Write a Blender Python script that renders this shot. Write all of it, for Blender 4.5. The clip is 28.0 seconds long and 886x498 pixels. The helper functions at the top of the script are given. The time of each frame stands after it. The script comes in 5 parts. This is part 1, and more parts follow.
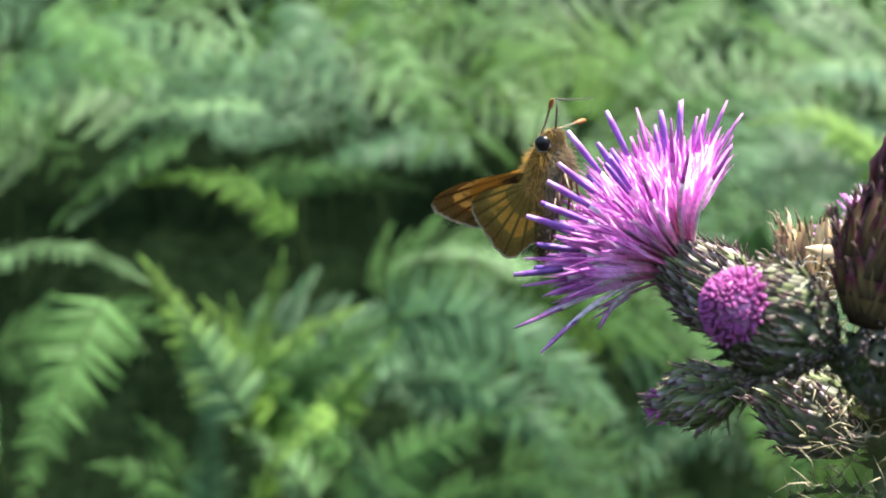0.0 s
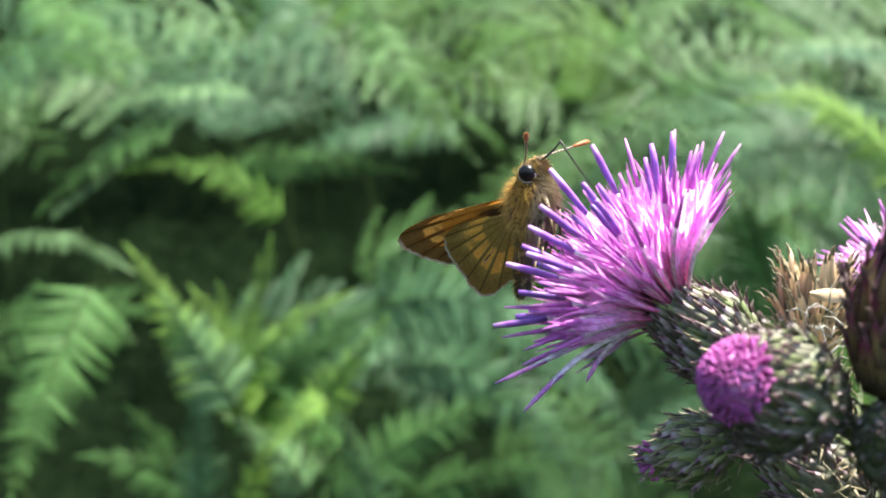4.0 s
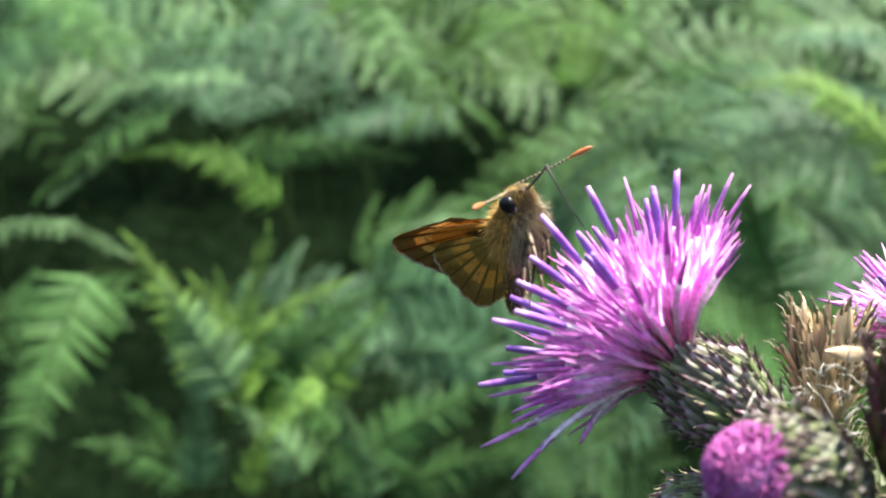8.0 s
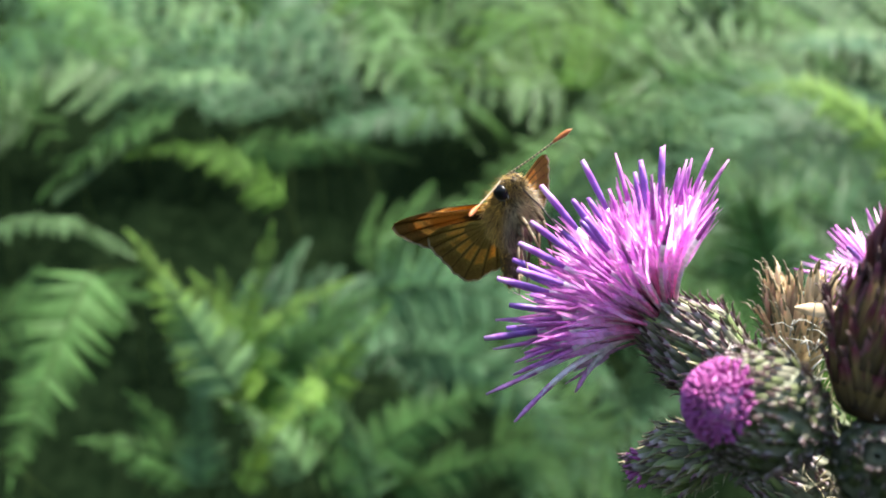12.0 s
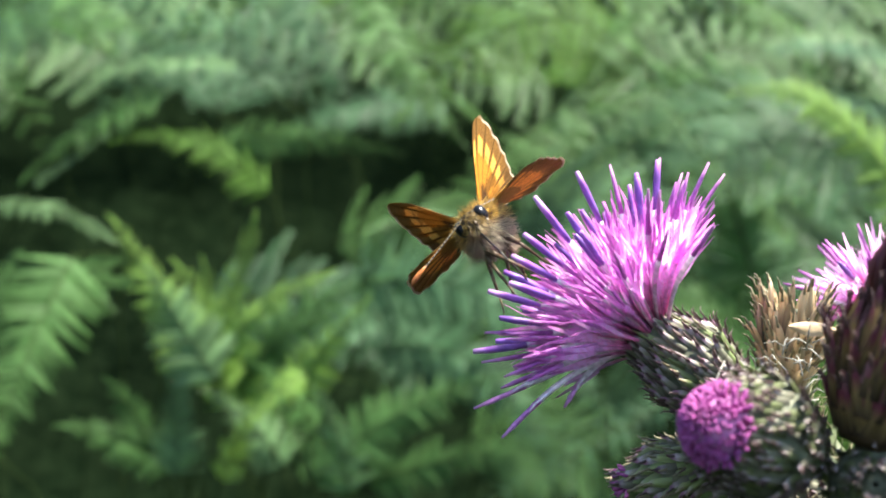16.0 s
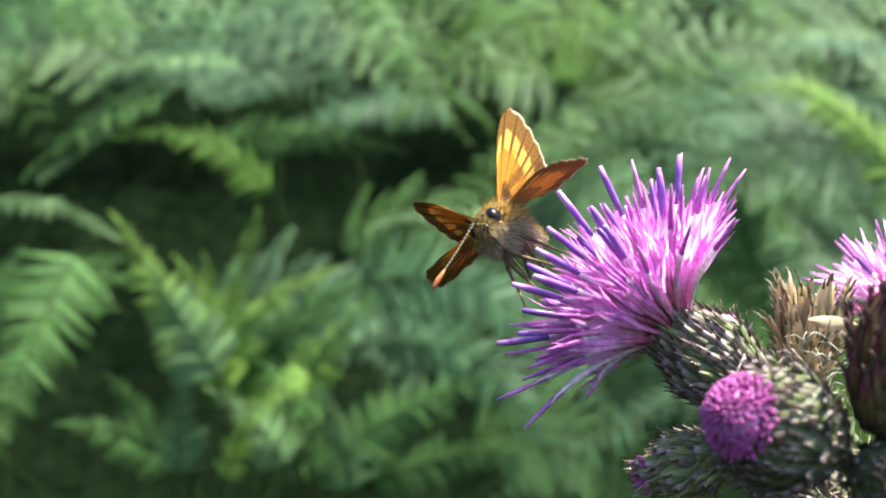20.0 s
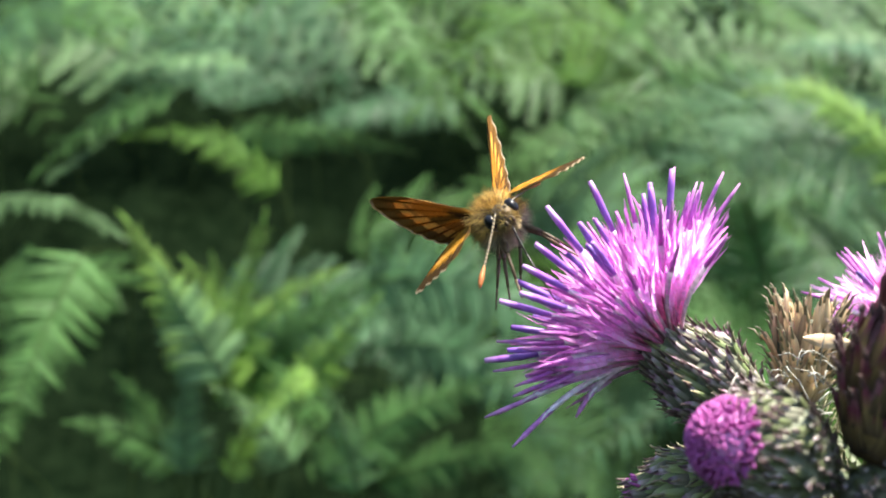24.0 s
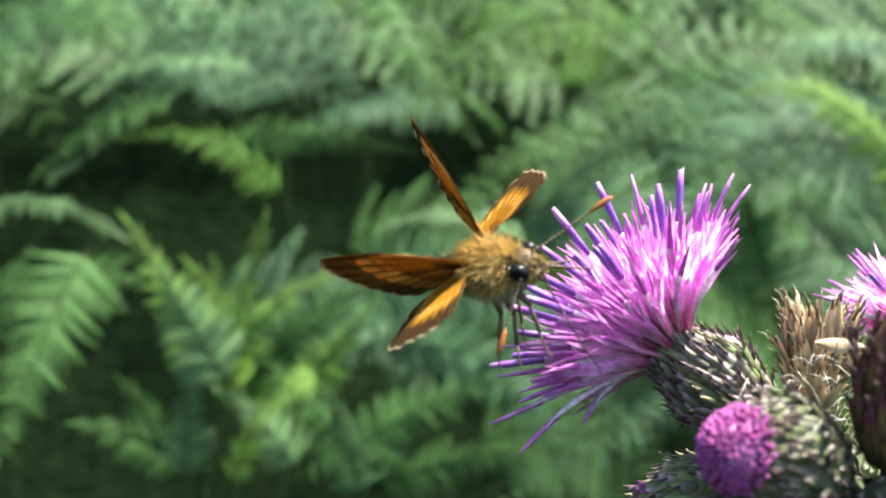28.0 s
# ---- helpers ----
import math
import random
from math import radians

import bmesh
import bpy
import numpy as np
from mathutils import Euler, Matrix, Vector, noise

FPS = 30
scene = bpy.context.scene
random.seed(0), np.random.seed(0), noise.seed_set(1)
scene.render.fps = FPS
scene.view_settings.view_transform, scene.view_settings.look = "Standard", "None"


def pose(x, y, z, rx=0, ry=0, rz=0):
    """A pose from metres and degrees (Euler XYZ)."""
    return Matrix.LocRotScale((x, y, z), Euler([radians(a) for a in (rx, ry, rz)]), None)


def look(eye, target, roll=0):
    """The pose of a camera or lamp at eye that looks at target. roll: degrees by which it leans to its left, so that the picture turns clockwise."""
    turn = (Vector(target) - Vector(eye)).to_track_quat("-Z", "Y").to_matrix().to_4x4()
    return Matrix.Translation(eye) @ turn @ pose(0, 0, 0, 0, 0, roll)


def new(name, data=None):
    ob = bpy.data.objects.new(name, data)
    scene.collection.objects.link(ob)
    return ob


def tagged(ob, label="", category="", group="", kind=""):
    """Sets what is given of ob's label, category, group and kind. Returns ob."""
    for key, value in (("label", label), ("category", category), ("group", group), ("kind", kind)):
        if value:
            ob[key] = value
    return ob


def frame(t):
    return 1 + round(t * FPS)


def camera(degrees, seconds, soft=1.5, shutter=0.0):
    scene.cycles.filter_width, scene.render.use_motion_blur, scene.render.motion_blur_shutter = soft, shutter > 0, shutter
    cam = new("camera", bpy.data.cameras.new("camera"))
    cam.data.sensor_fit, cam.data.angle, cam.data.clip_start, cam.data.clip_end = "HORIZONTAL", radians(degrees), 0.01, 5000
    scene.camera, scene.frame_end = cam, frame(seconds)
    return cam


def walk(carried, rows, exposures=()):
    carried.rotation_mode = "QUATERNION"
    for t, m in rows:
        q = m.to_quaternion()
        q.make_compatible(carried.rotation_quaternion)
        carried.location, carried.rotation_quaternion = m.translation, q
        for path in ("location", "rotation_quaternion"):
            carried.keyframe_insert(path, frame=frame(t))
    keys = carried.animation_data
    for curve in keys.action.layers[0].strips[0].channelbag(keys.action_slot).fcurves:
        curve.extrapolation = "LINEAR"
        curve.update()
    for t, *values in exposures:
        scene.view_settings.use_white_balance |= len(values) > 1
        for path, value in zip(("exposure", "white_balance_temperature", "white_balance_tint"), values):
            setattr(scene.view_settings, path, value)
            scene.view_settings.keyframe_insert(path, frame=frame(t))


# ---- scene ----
H = 1.1

# ---- camera: it stays almost in one place and turns and leans slowly
cam = camera(45, 28.0, soft=1.9)
cam.data.dof.use_dof = True
cam.data.dof.focus_distance = 0.145
cam.data.dof.aperture_fstop = 23.0
TURNS = [
    (0, -0.0143, 91.125, 0.864, 0.55),
    (0.5, -0.0139, 91.218, 0.572, 0.277),
    (1, -0.0134, 91.373, 0.349, 0.109),
    (1.5, -0.0129, 91.364, 0.253, 0.063),
    (2, -0.0121, 91.293, 0.006, 0.046),
    (2.5, -0.0108, 91.145, 0.058, 0.039),
    (3, -0.0089, 91.017, 0.262, 0.042),
    (3.5, -0.0077, 90.617, 0.169, -0.005),
    (5.5, -0.0065, 89.82, -0.094, -0.053),
    (6, -0.0053, 89.648, -0.002, -0.045),
    (6.5, -0.0043, 89.55, 0.017, -0.046),
    (7, -0.0039, 89.495, 0.055, -0.117),
    (7.5, -0.0049, 89.461, -0.054, -0.137),
    (8, -0.0056, 89.551, -0.023, -0.145),
    (8.5, -0.0062, 89.653, -0.056, -0.183),
    (9, -0.0063, 89.808, 0.072, -0.128),
    (9.5, -0.006, 89.97, 0.09, -0.156),
    (10, -0.0061, 90.024, -0.002, -0.124),
    (10.5, -0.0063, 89.989, -0.039, -0.112),
    (11, -0.0064, 89.776, -0.003, -0.094),
    (11.5, -0.0061, 89.626, 0.109, -0.034),
    (12, -0.0057, 89.638, 0.53, 0.024),
    (12.5, -0.0056, 89.758, 0.819, -0.091),
    (14.5, -0.0063, 89.28, 1.929, -0.991),
    (15, -0.0069, 89.214, 2.081, -1.001),
    (15.5, -0.0073, 89.294, 2.079, -0.97),
    (16, -0.0072, 89.323, 1.973, -0.889),
    (16.5, -0.0076, 89.322, 1.924, -0.81),
    (17, -0.0075, 89.345, 1.803, -0.758),
    (17.5, -0.0074, 89.329, 1.807, -0.668),
    (18, -0.0071, 89.351, 1.966, -0.698),
    (18.5, -0.0063, 89.378, 1.948, -0.696),
    (19, -0.0059, 89.416, 2.076, -0.729),
    (19.5, -0.0051, 89.363, 2.064, -0.756),
    (20, -0.0036, 89.172, 2.007, -0.737),
    (20.5, -0.0036, 89.091, 2.153, -0.757),
    (21, -0.004, 89.079, 2.166, -0.75),
    (21.5, -0.0039, 89.119, 2.194, -0.773),
    (23.5, -0.0036, 89.183, 2.401, -0.516),
    (24, -0.0027, 89.222, 2.308, -0.337),
    (24.5, -0.002, 89.226, 2.33, -0.273),
    (25, -0.0021, 89.247, 2.281, -0.262),
    (25.5, -0.0016, 89.25, 2.285, -0.278),
    (26, -0.0012, 89.192, 2.118, -0.299),
    (26.5, -0.0016, 89.152, 2.111, -0.279),
    (27, -0.0017, 89.164, 2.168, -0.304),
    (27.5, -0.002, 89.163, 2.153, -0.32),
    (28, -0.0026, 89.217, 2.122, -0.292),
]

walk(cam, [(t, pose(0, y, H, rx, 0, rz) @ pose(0, 0, 0, 0, 0, lean)) for t, y, rx, lean, rz in TURNS], [(0, 2.74, 6600, 10), (3.5, 2.74, 6600, 10), (5.5, 2.56, 6600, 10), (28, 2.56, 6600, 10)])

# ---- light: bright, softly clouded day, the sun high behind the plants
world = bpy.data.worlds.new("world")
scene.world = world
world.use_nodes = True
wn, wl = world.node_tree.nodes, world.node_tree.links
sky = wn.new("ShaderNodeTexSky")
sky.sky_type, sky.sun_disc = "NISHITA", False
SUN_EL, SUN_AZ = 70.0, 100.0
sky.sun_elevation, sky.sun_rotation = radians(SUN_EL), radians(SUN_AZ)
wl.new(sky.outputs[0], wn["Background"].inputs[0])
wn["Background"].inputs[1].default_value = 0.064
sun = new("sun", bpy.data.lights.new("sun", "SUN"))
sun.data.energy, sun.data.angle, sun.data.color = 3.7, radians(5), (1.0, 0.95, 0.88)
sx = math.sin(radians(SUN_AZ)) * math.cos(radians(SUN_EL))
sy = math.cos(radians(SUN_AZ)) * math.cos(radians(SUN_EL))
sun.matrix_world = look((sx * 5, sy * 5, 5 * math.sin(radians(SUN_EL))), (0, 0, 0))


# ---- mesh building
class Geo:
    """Vertices, faces and material slots of one mesh in the making."""

    def __init__(self):
        self.v, self.f, self.m = [], [], []

    def tube(self, pts, radii, sides=6, slot=0, cap=True, flat=1.0):
        pts = [Vector(p) for p in pts]
        n0 = len(self.v)
        side = None
        for i, p in enumerate(pts):
            d = (pts[min(i + 1, len(pts) - 1)] - pts[max(i - 1, 0)]).normalized()
            if side is None:
                side = d.orthogonal().normalized()
            side = (side - d * side.dot(d)).normalized()
            up = d.cross(side)
            for k in range(sides):
                a = 2 * math.pi * k / sides
                self.v.append(p + (side * math.cos(a) + up * math.sin(a) * flat) * radii[i])
        for i in range(len(pts) - 1):
            for k in range(sides):
                a, b = n0 + i * sides + k, n0 + i * sides + (k + 1) % sides
                self.f.append((a, b, b + sides, a + sides))
                self.m.append(slot)
        if cap:
            e = n0 + (len(pts) - 1) * sides
            self.f.append(tuple(range(e, e + sides)))
            self.f.append(tuple(reversed(range(n0, n0 + sides))))
            self.m += [slot, slot]

    def strip(self, left, right, slot=0):
        n0 = len(self.v)
        for a, b in zip(left, right):
            self.v += [Vector(a), Vector(b)]
        for i in range(len(left) - 1):
            a = n0 + 2 * i
            self.f.append((a, a + 1, a + 3, a + 2))
            self.m.append(slot)

    def grid(self, rows, slot=0, wrap=False):
        n0, c = len(self.v), len(rows[0])
        for r in rows:
            self.v += [Vector(p) for p in r]
        for i in range(len(rows) - 1):
            for k in range(c if wrap else c - 1):
                a, b = n0 + i * c + k, n0 + i * c + (k + 1) % c
                self.f.append((a, b, b + c, a + c))
                self.m.append(slot)

    def ball(self, centre, size, rings=8, sides=12, slot=0):
        rows = []
        for i in range(rings + 1):
            a = math.pi * (0.02 + 0.96 * i / rings)
            rows.append([(centre[0] + size[0] * math.cos(a), centre[1] + size[1] * math.sin(a) * math.cos(b),
                          centre[2] + size[2] * math.sin(a) * math.sin(b))
                         for b in (2 * math.pi * k / sides for k in range(sides))])
        self.grid(rows, slot, True)

    def mesh(self, name, mats, smooth=True):
        me = bpy.data.meshes.new(name)
        me.from_pydata(self.v, [], self.f)
        for m in mats:
            me.materials.append(m)
        me.polygons.foreach_set("material_index", self.m)
        me.polygons.foreach_set("use_smooth", [smooth] * len(self.f))
        me.update()
        return me


def part(name, me, parent, m=None, label=""):
    ob = new(name, me)
    ob.parent = parent
    if m is not None:
        ob.matrix_basis = m
    return tagged(ob, label) if label else ob


def thing(name, m, label, category, group="", kind=""):
    ob = new(name)
    ob.empty_display_size = 0.01
    ob.matrix_basis = m
    return tagged(ob, label, category, group, kind)


def frame_on(p, axis, hint=(0, 0, 1)):
    """A pose at p whose z runs along axis."""
    z = Vector(axis).normalized()
    x = Vector(hint).cross(z)
    x = x.normalized() if x.length > 1e-4 else z.orthogonal().normalized()
    y = z.cross(x)
    return Matrix(((x.x, y.x, z.x, p[0]), (x.y, y.y, z.y, p[1]), (x.z, y.z, z.z, p[2]), (0, 0, 0, 1)))


# ---- materials
def shader(name):
    m = bpy.data.materials.new(name)
    m.use_nodes = True
    n, l = m.node_tree.nodes, m.node_tree.links
    return m, n, l, n["Principled BSDF"]


def ramp(n, l, source, stops):
    r = n.new("ShaderNodeValToRGB")
    e = r.color_ramp.elements
    while len(e) < len(stops):
        e.new(0.5)
    for el, (p, c) in zip(e, stops):
        el.position, el.color = p, (*c, 1)
    l.new(source, r.inputs[0])
    return r.outputs[0]


def coords(n, l, axis=None, lo=0, hi=1):
    tc = n.new("ShaderNodeTexCoord")
    if axis is None:
        return tc.outputs["Object"]
    sp = n.new("ShaderNodeSeparateXYZ")
    l.new(tc.outputs["Object"], sp.inputs[0])
    mr = n.new("ShaderNodeMapRange")
    mr.inputs[1].default_value, mr.inputs[2].default_value = lo, hi
    l.new(sp.outputs[axis], mr.inputs[0])
    return mr.outputs[0]


def grain(n, l, scale, detail=4, stretch=None):
    t = n.new("ShaderNodeTexNoise")
    t.inputs["Scale"].default_value, t.inputs["Detail"].default_value = scale, detail
    c = coords(n, l)
    if stretch:
        mp = n.new("ShaderNodeMapping")
        mp.inputs["Scale"].default_value = stretch
        l.new(c, mp.inputs[0])
        c = mp.outputs[0]
    l.new(c, t.inputs[0])
    return t.outputs[0]


def mixed(n, l, fac, a, b, how="MIX"):
    x = n.new("ShaderNodeMix")
    x.data_type, x.blend_type = "RGBA", how
    for sock, v in ((x.inputs[0], fac), (x.inputs[6], a), (x.inputs[7], b)):
        if isinstance(v, (int, float)):
            sock.default_value = v
        elif isinstance(v, tuple):
            sock.default_value = (*v, 1)
        else:
            l.new(v, sock)
    return x.outputs[2]


def vary(n, l, colour, dark=0.7, light=1.25):
    """Each object a little lighter or darker than the next."""
    oi = n.new("ShaderNodeObjectInfo")
    k = ramp(n, l, oi.outputs["Random"], [(0, (dark, dark, dark)), (1, (light, light, light))])
    return mixed(n, l, 1.0, colour, k, "MULTIPLY")


def bumped(n, l, bsdf, height, strength, distance):
    b = n.new("ShaderNodeBump")
    b.inputs["Strength"].default_value, b.inputs["Distance"].default_value = strength, distance
    l.new(height, b.inputs["Height"])
    l.new(b.outputs[0], bsdf.inputs["Normal"])
    return b.outputs[0]


def finish(m, n, l, bsdf, colour, rough, thin=0.0, glow_tint=(1, 1, 1), gloss=0.5):
    """Colour into the surface and, for thin tissue, light that passes through it."""
    l.new(colour, bsdf.inputs["Base Color"])
    bsdf.inputs["Roughness"].default_value = rough
    bsdf.inputs["Specular IOR Level"].default_value = gloss
    if thin:
        t = n.new("ShaderNodeBsdfTranslucent")
        l.new(mixed(n, l, 1.0, colour, glow_tint, "MULTIPLY"), t.inputs[0])
        x = n.new("ShaderNodeMixShader")
        x.inputs[0].default_value = thin
        l.new(bsdf.outputs[0], x.inputs[1])
        l.new(t.outputs[0], x.inputs[2])
        l.new(x.outputs[0], n["Material Output"].inputs[0])
    return m


def tissue(name, dark, light, scale, rough=0.5, thin=0.0, tint=(1, 1, 1), bump=0.3, depth=0.0002, stretch=None, spread=(0.75, 1.25), gloss=0.4):
    m, n, l, b = shader(name)
    g = grain(n, l, scale, 5, stretch)
    big = grain(n, l, scale * 0.17, 2)
    c = ramp(n, l, g, [(0.3, dark), (0.7, light)])
    k = ramp(n, l, big, [(0.3, (0.78, 0.78, 0.78)), (0.7, (1.15, 1.15, 1.15))])
    c = vary(n, l, mixed(n, l, 1.0, c, k, "MULTIPLY"), *spread)
    if bump:
        bumped(n, l, b, g, bump, depth)
    return finish(m, n, l, b, c, rough, thin, tint, gloss)


def graded(name, stops, length, rough=0.45, thin=0.3, spread=(0.8, 1.2), axis=2, scale=1500, tint=(1, 1, 1), gloss=0.35):
    """Colours that run from the foot of a part to its tip, along one axis or (None) by the distance from the foot."""
    m, n, l, b = shader(name)
    g = grain(n, l, scale, 4, (1, 1, 0.15))
    if axis is None:
        far = n.new("ShaderNodeVectorMath")
        far.operation = "LENGTH"
        l.new(coords(n, l), far.inputs[0])
        mr = n.new("ShaderNodeMapRange")
        mr.inputs[2].default_value = length
        l.new(far.outputs["Value"], mr.inputs[0])
        along = mr.outputs[0]
    else:
        along = coords(n, l, axis, 0, length)
    c = ramp(n, l, along, stops)
    k = ramp(n, l, g, [(0.3, (0.72, 0.7, 0.72)), (0.7, (1.2, 1.2, 1.2))])
    c = vary(n, l, mixed(n, l, 1.0, c, k, "MULTIPLY"), *spread)
    bumped(n, l, b, g, 0.25, 0.0001)
    return finish(m, n, l, b, c, rough, thin, tint, gloss)


FERN_MID = tissue("fern_green", (0.036, 0.092, 0.024), (0.084, 0.172, 0.054), 60, 0.5, 0.33, (1.1, 1.25, 0.6), 0.3, 0.0006, spread=(0.7, 1.3), gloss=0.07)
FERN_BLUE = tissue("fern_blue_green", (0.028, 0.072, 0.030), (0.066, 0.140, 0.068), 60, 0.48, 0.28, (1.0, 1.25, 0.7), 0.3, 0.0006, spread=(0.7, 1.3), gloss=0.10)
FERN_OLIVE = tissue("fern_olive_green", (0.032, 0.084, 0.011), (0.074, 0.152, 0.026), 60, 0.55, 0.38, (1.1, 1.2, 0.5), 0.3, 0.0006, spread=(0.7, 1.3), gloss=0.06)
FERN_PALE = tissue("fern_pale_green", (0.070, 0.145, 0.052), (0.142, 0.238, 0.108), 60, 0.48, 0.28, (1.0, 1.2, 0.75), 0.3, 0.0006, spread=(0.7, 1.3), gloss=0.12)
FERN_YOUNG = tissue("fern_young_green", (0.13, 0.25, 0.045), (0.24, 0.40, 0.09), 60, 0.55, 0.4, (1.1, 1.15, 0.6), 0.3, 0.0006, spread=(0.75, 1.25), gloss=0.15)
FERN_STALK = tissue("fern_stalk", (0.010, 0.021, 0.006), (0.026, 0.042, 0.013), 90, 0.8, gloss=0.02)
# litter taken down to near black: undergrowth shade is put into its colour
LITTER_SHADE = tissue("leaf_litter_shade_tone", (0.0018, 0.0042, 0.0018), (0.005, 0.0095, 0.004), 25, 0.95, 0, bump=0.8, depth=0.02, gloss=0.0)
STEM = tissue("thistle_stem", (0.06, 0.085, 0.03), (0.15, 0.17, 0.08), 700, 0.6, bump=0.5, depth=0.0005, stretch=(1, 1, 0.15))
CORE = tissue("involucre_green", (0.06, 0.075, 0.04), (0.15, 0.16, 0.10), 900, 0.7)
BRACT = graded("bract", [(0.0, (0.09, 0.09, 0.06)), (0.4, (0.20, 0.20, 0.135)), (0.62, (0.36, 0.31, 0.31)), (0.8, (0.24, 0.12, 0.18)), (1.0, (0.22, 0.16, 0.17))], 0.0034, 0.65, 0.1, (0.7, 1.35), gloss=0.2)
BRACT_BUD = graded("bract_bud", [(0.0, (0.05, 0.06, 0.025)), (0.5, (0.115, 0.14, 0.055)), (0.72, (0.30, 0.28, 0.24)), (0.88, (0.36, 0.31, 0.32)), (1.0, (0.18, 0.08, 0.13))], 0.0027, 0.65, 0.1, (0.75, 1.3), gloss=0.2)
BRACT_GREEN = graded("bract_green", [(0.0, (0.08, 0.11, 0.035)), (0.5, (0.23, 0.29, 0.11)), (0.75, (0.32, 0.31, 0.21)), (0.86, (0.24, 0.09, 0.14)), (1.0, (0.5, 0.44, 0.34))], 0.0042, 0.5, 0.15, (0.7, 1.35))
BRACT_DARK = graded("bract_dark", [(0.0, (0.03, 0.02, 0.011)), (0.4, (0.10, 0.072, 0.026)), (0.7, (0.08, 0.018, 0.028)), (1.0, (0.14, 0.07, 0.07))], 0.0062, 0.7, 0.05, (0.4, 1.7), gloss=0.12)
STRAW = graded("straw_bract", [(0.0, (0.30, 0.20, 0.10)), (0.4, (0.66, 0.48, 0.26)), (1.0, (0.88, 0.72, 0.46))], 0.0062, 0.6, 0.2, (0.55, 1.35))
PETAL = graded("floret_pink", [(0.0, (0.26, 0.03, 0.05)), (0.2, (0.56, 0.11, 0.22)), (0.38, (0.82, 0.36, 0.60)), (0.58, (0.93, 0.66, 0.89)), (0.8, (0.93, 0.64, 0.91)), (1.0, (0.68, 0.24, 0.64))], 0.0185, 0.42, 0.72, (0.75, 1.25), None, tint=(1.1, 0.95, 1.05))
ANTHER = graded("floret_violet", [(0.0, (0.40, 0.22, 0.56)), (0.6, (0.36, 0.19, 0.55)), (0.85, (0.24, 0.11, 0.44)), (0.95, (0.34, 0.12, 0.48)), (1.0, (0.55, 0.30, 0.62))], 0.024, 0.38, 0.15, (0.8, 1.3), None)
STYLE = graded("style_purple", [(0.0, (0.7, 0.4, 0.6)), (0.6, (0.66, 0.28, 0.62)), (0.8, (0.52, 0.14, 0.52)), (1.0, (0.56, 0.24, 0.54))], 0.0225, 0.4, 0.25, (0.75, 1.25), None)
PALE = graded("floret_white", [(0.0, (0.45, 0.14, 0.22)), (0.28, (0.78, 0.52, 0.62)), (0.45, (0.88, 0.78, 0.84)), (0.85, (0.90, 0.84, 0.88)), (1.0, (0.75, 0.55, 0.75))], 0.022, 0.45, 0.35, (0.85, 1.15), None)
MAROON = graded("floret_withered", [(0.0, (0.07, 0.03, 0.02)), (0.5, (0.12, 0.02, 0.03)), (0.8, (0.15, 0.035, 0.05)), (1.0, (0.22, 0.15, 0.13))], 0.021, 0.55, 0.05, (0.35, 1.9))
WOOL = tissue("wool", (0.25, 0.24, 0.2), (0.42, 0.41, 0.36), 2000, 0.8, 0.3)
SPINE = tissue("spine", (0.17, 0.15, 0.085), (0.32, 0.28, 0.17), 900, 0.5, 0.1)
SPINE_DARK = tissue("dark_spine", (0.05, 0.03, 0.03), (0.14, 0.09, 0.08), 900, 0.5)
CHAFF = tissue("straw_flake", (0.40, 0.28, 0.15), (0.60, 0.46, 0.28), 900, 0.6, 0.3)

# ---- ground
def hill(x, y):
    """A shaded hollow behind the thistle, then a steep bank that levels out far off."""
    return 1.05 * max(0.0, min(y, 6.0) - 1.75)


g = Geo()
N = 90
ground_rows = []
for i in range(N + 1):
    row = []
    for k in range(N + 1):
        u, v = 2 * i / N - 1, 2 * k / N - 1
        x, y = 400 * u * u * u, 400 * v * v * v
        row.append((x, y, 0.03 * noise.noise((x * 2, y * 2, 0)) + hill(x, y)))
    ground_rows.append(row)
g.grid(ground_rows)
ground = new("ground", g.mesh("ground", [LITTER_SHADE]))
tagged(ground, "woodland bank under bracken litter, coloured near black to stand in for shade", "ground", kind="structure")


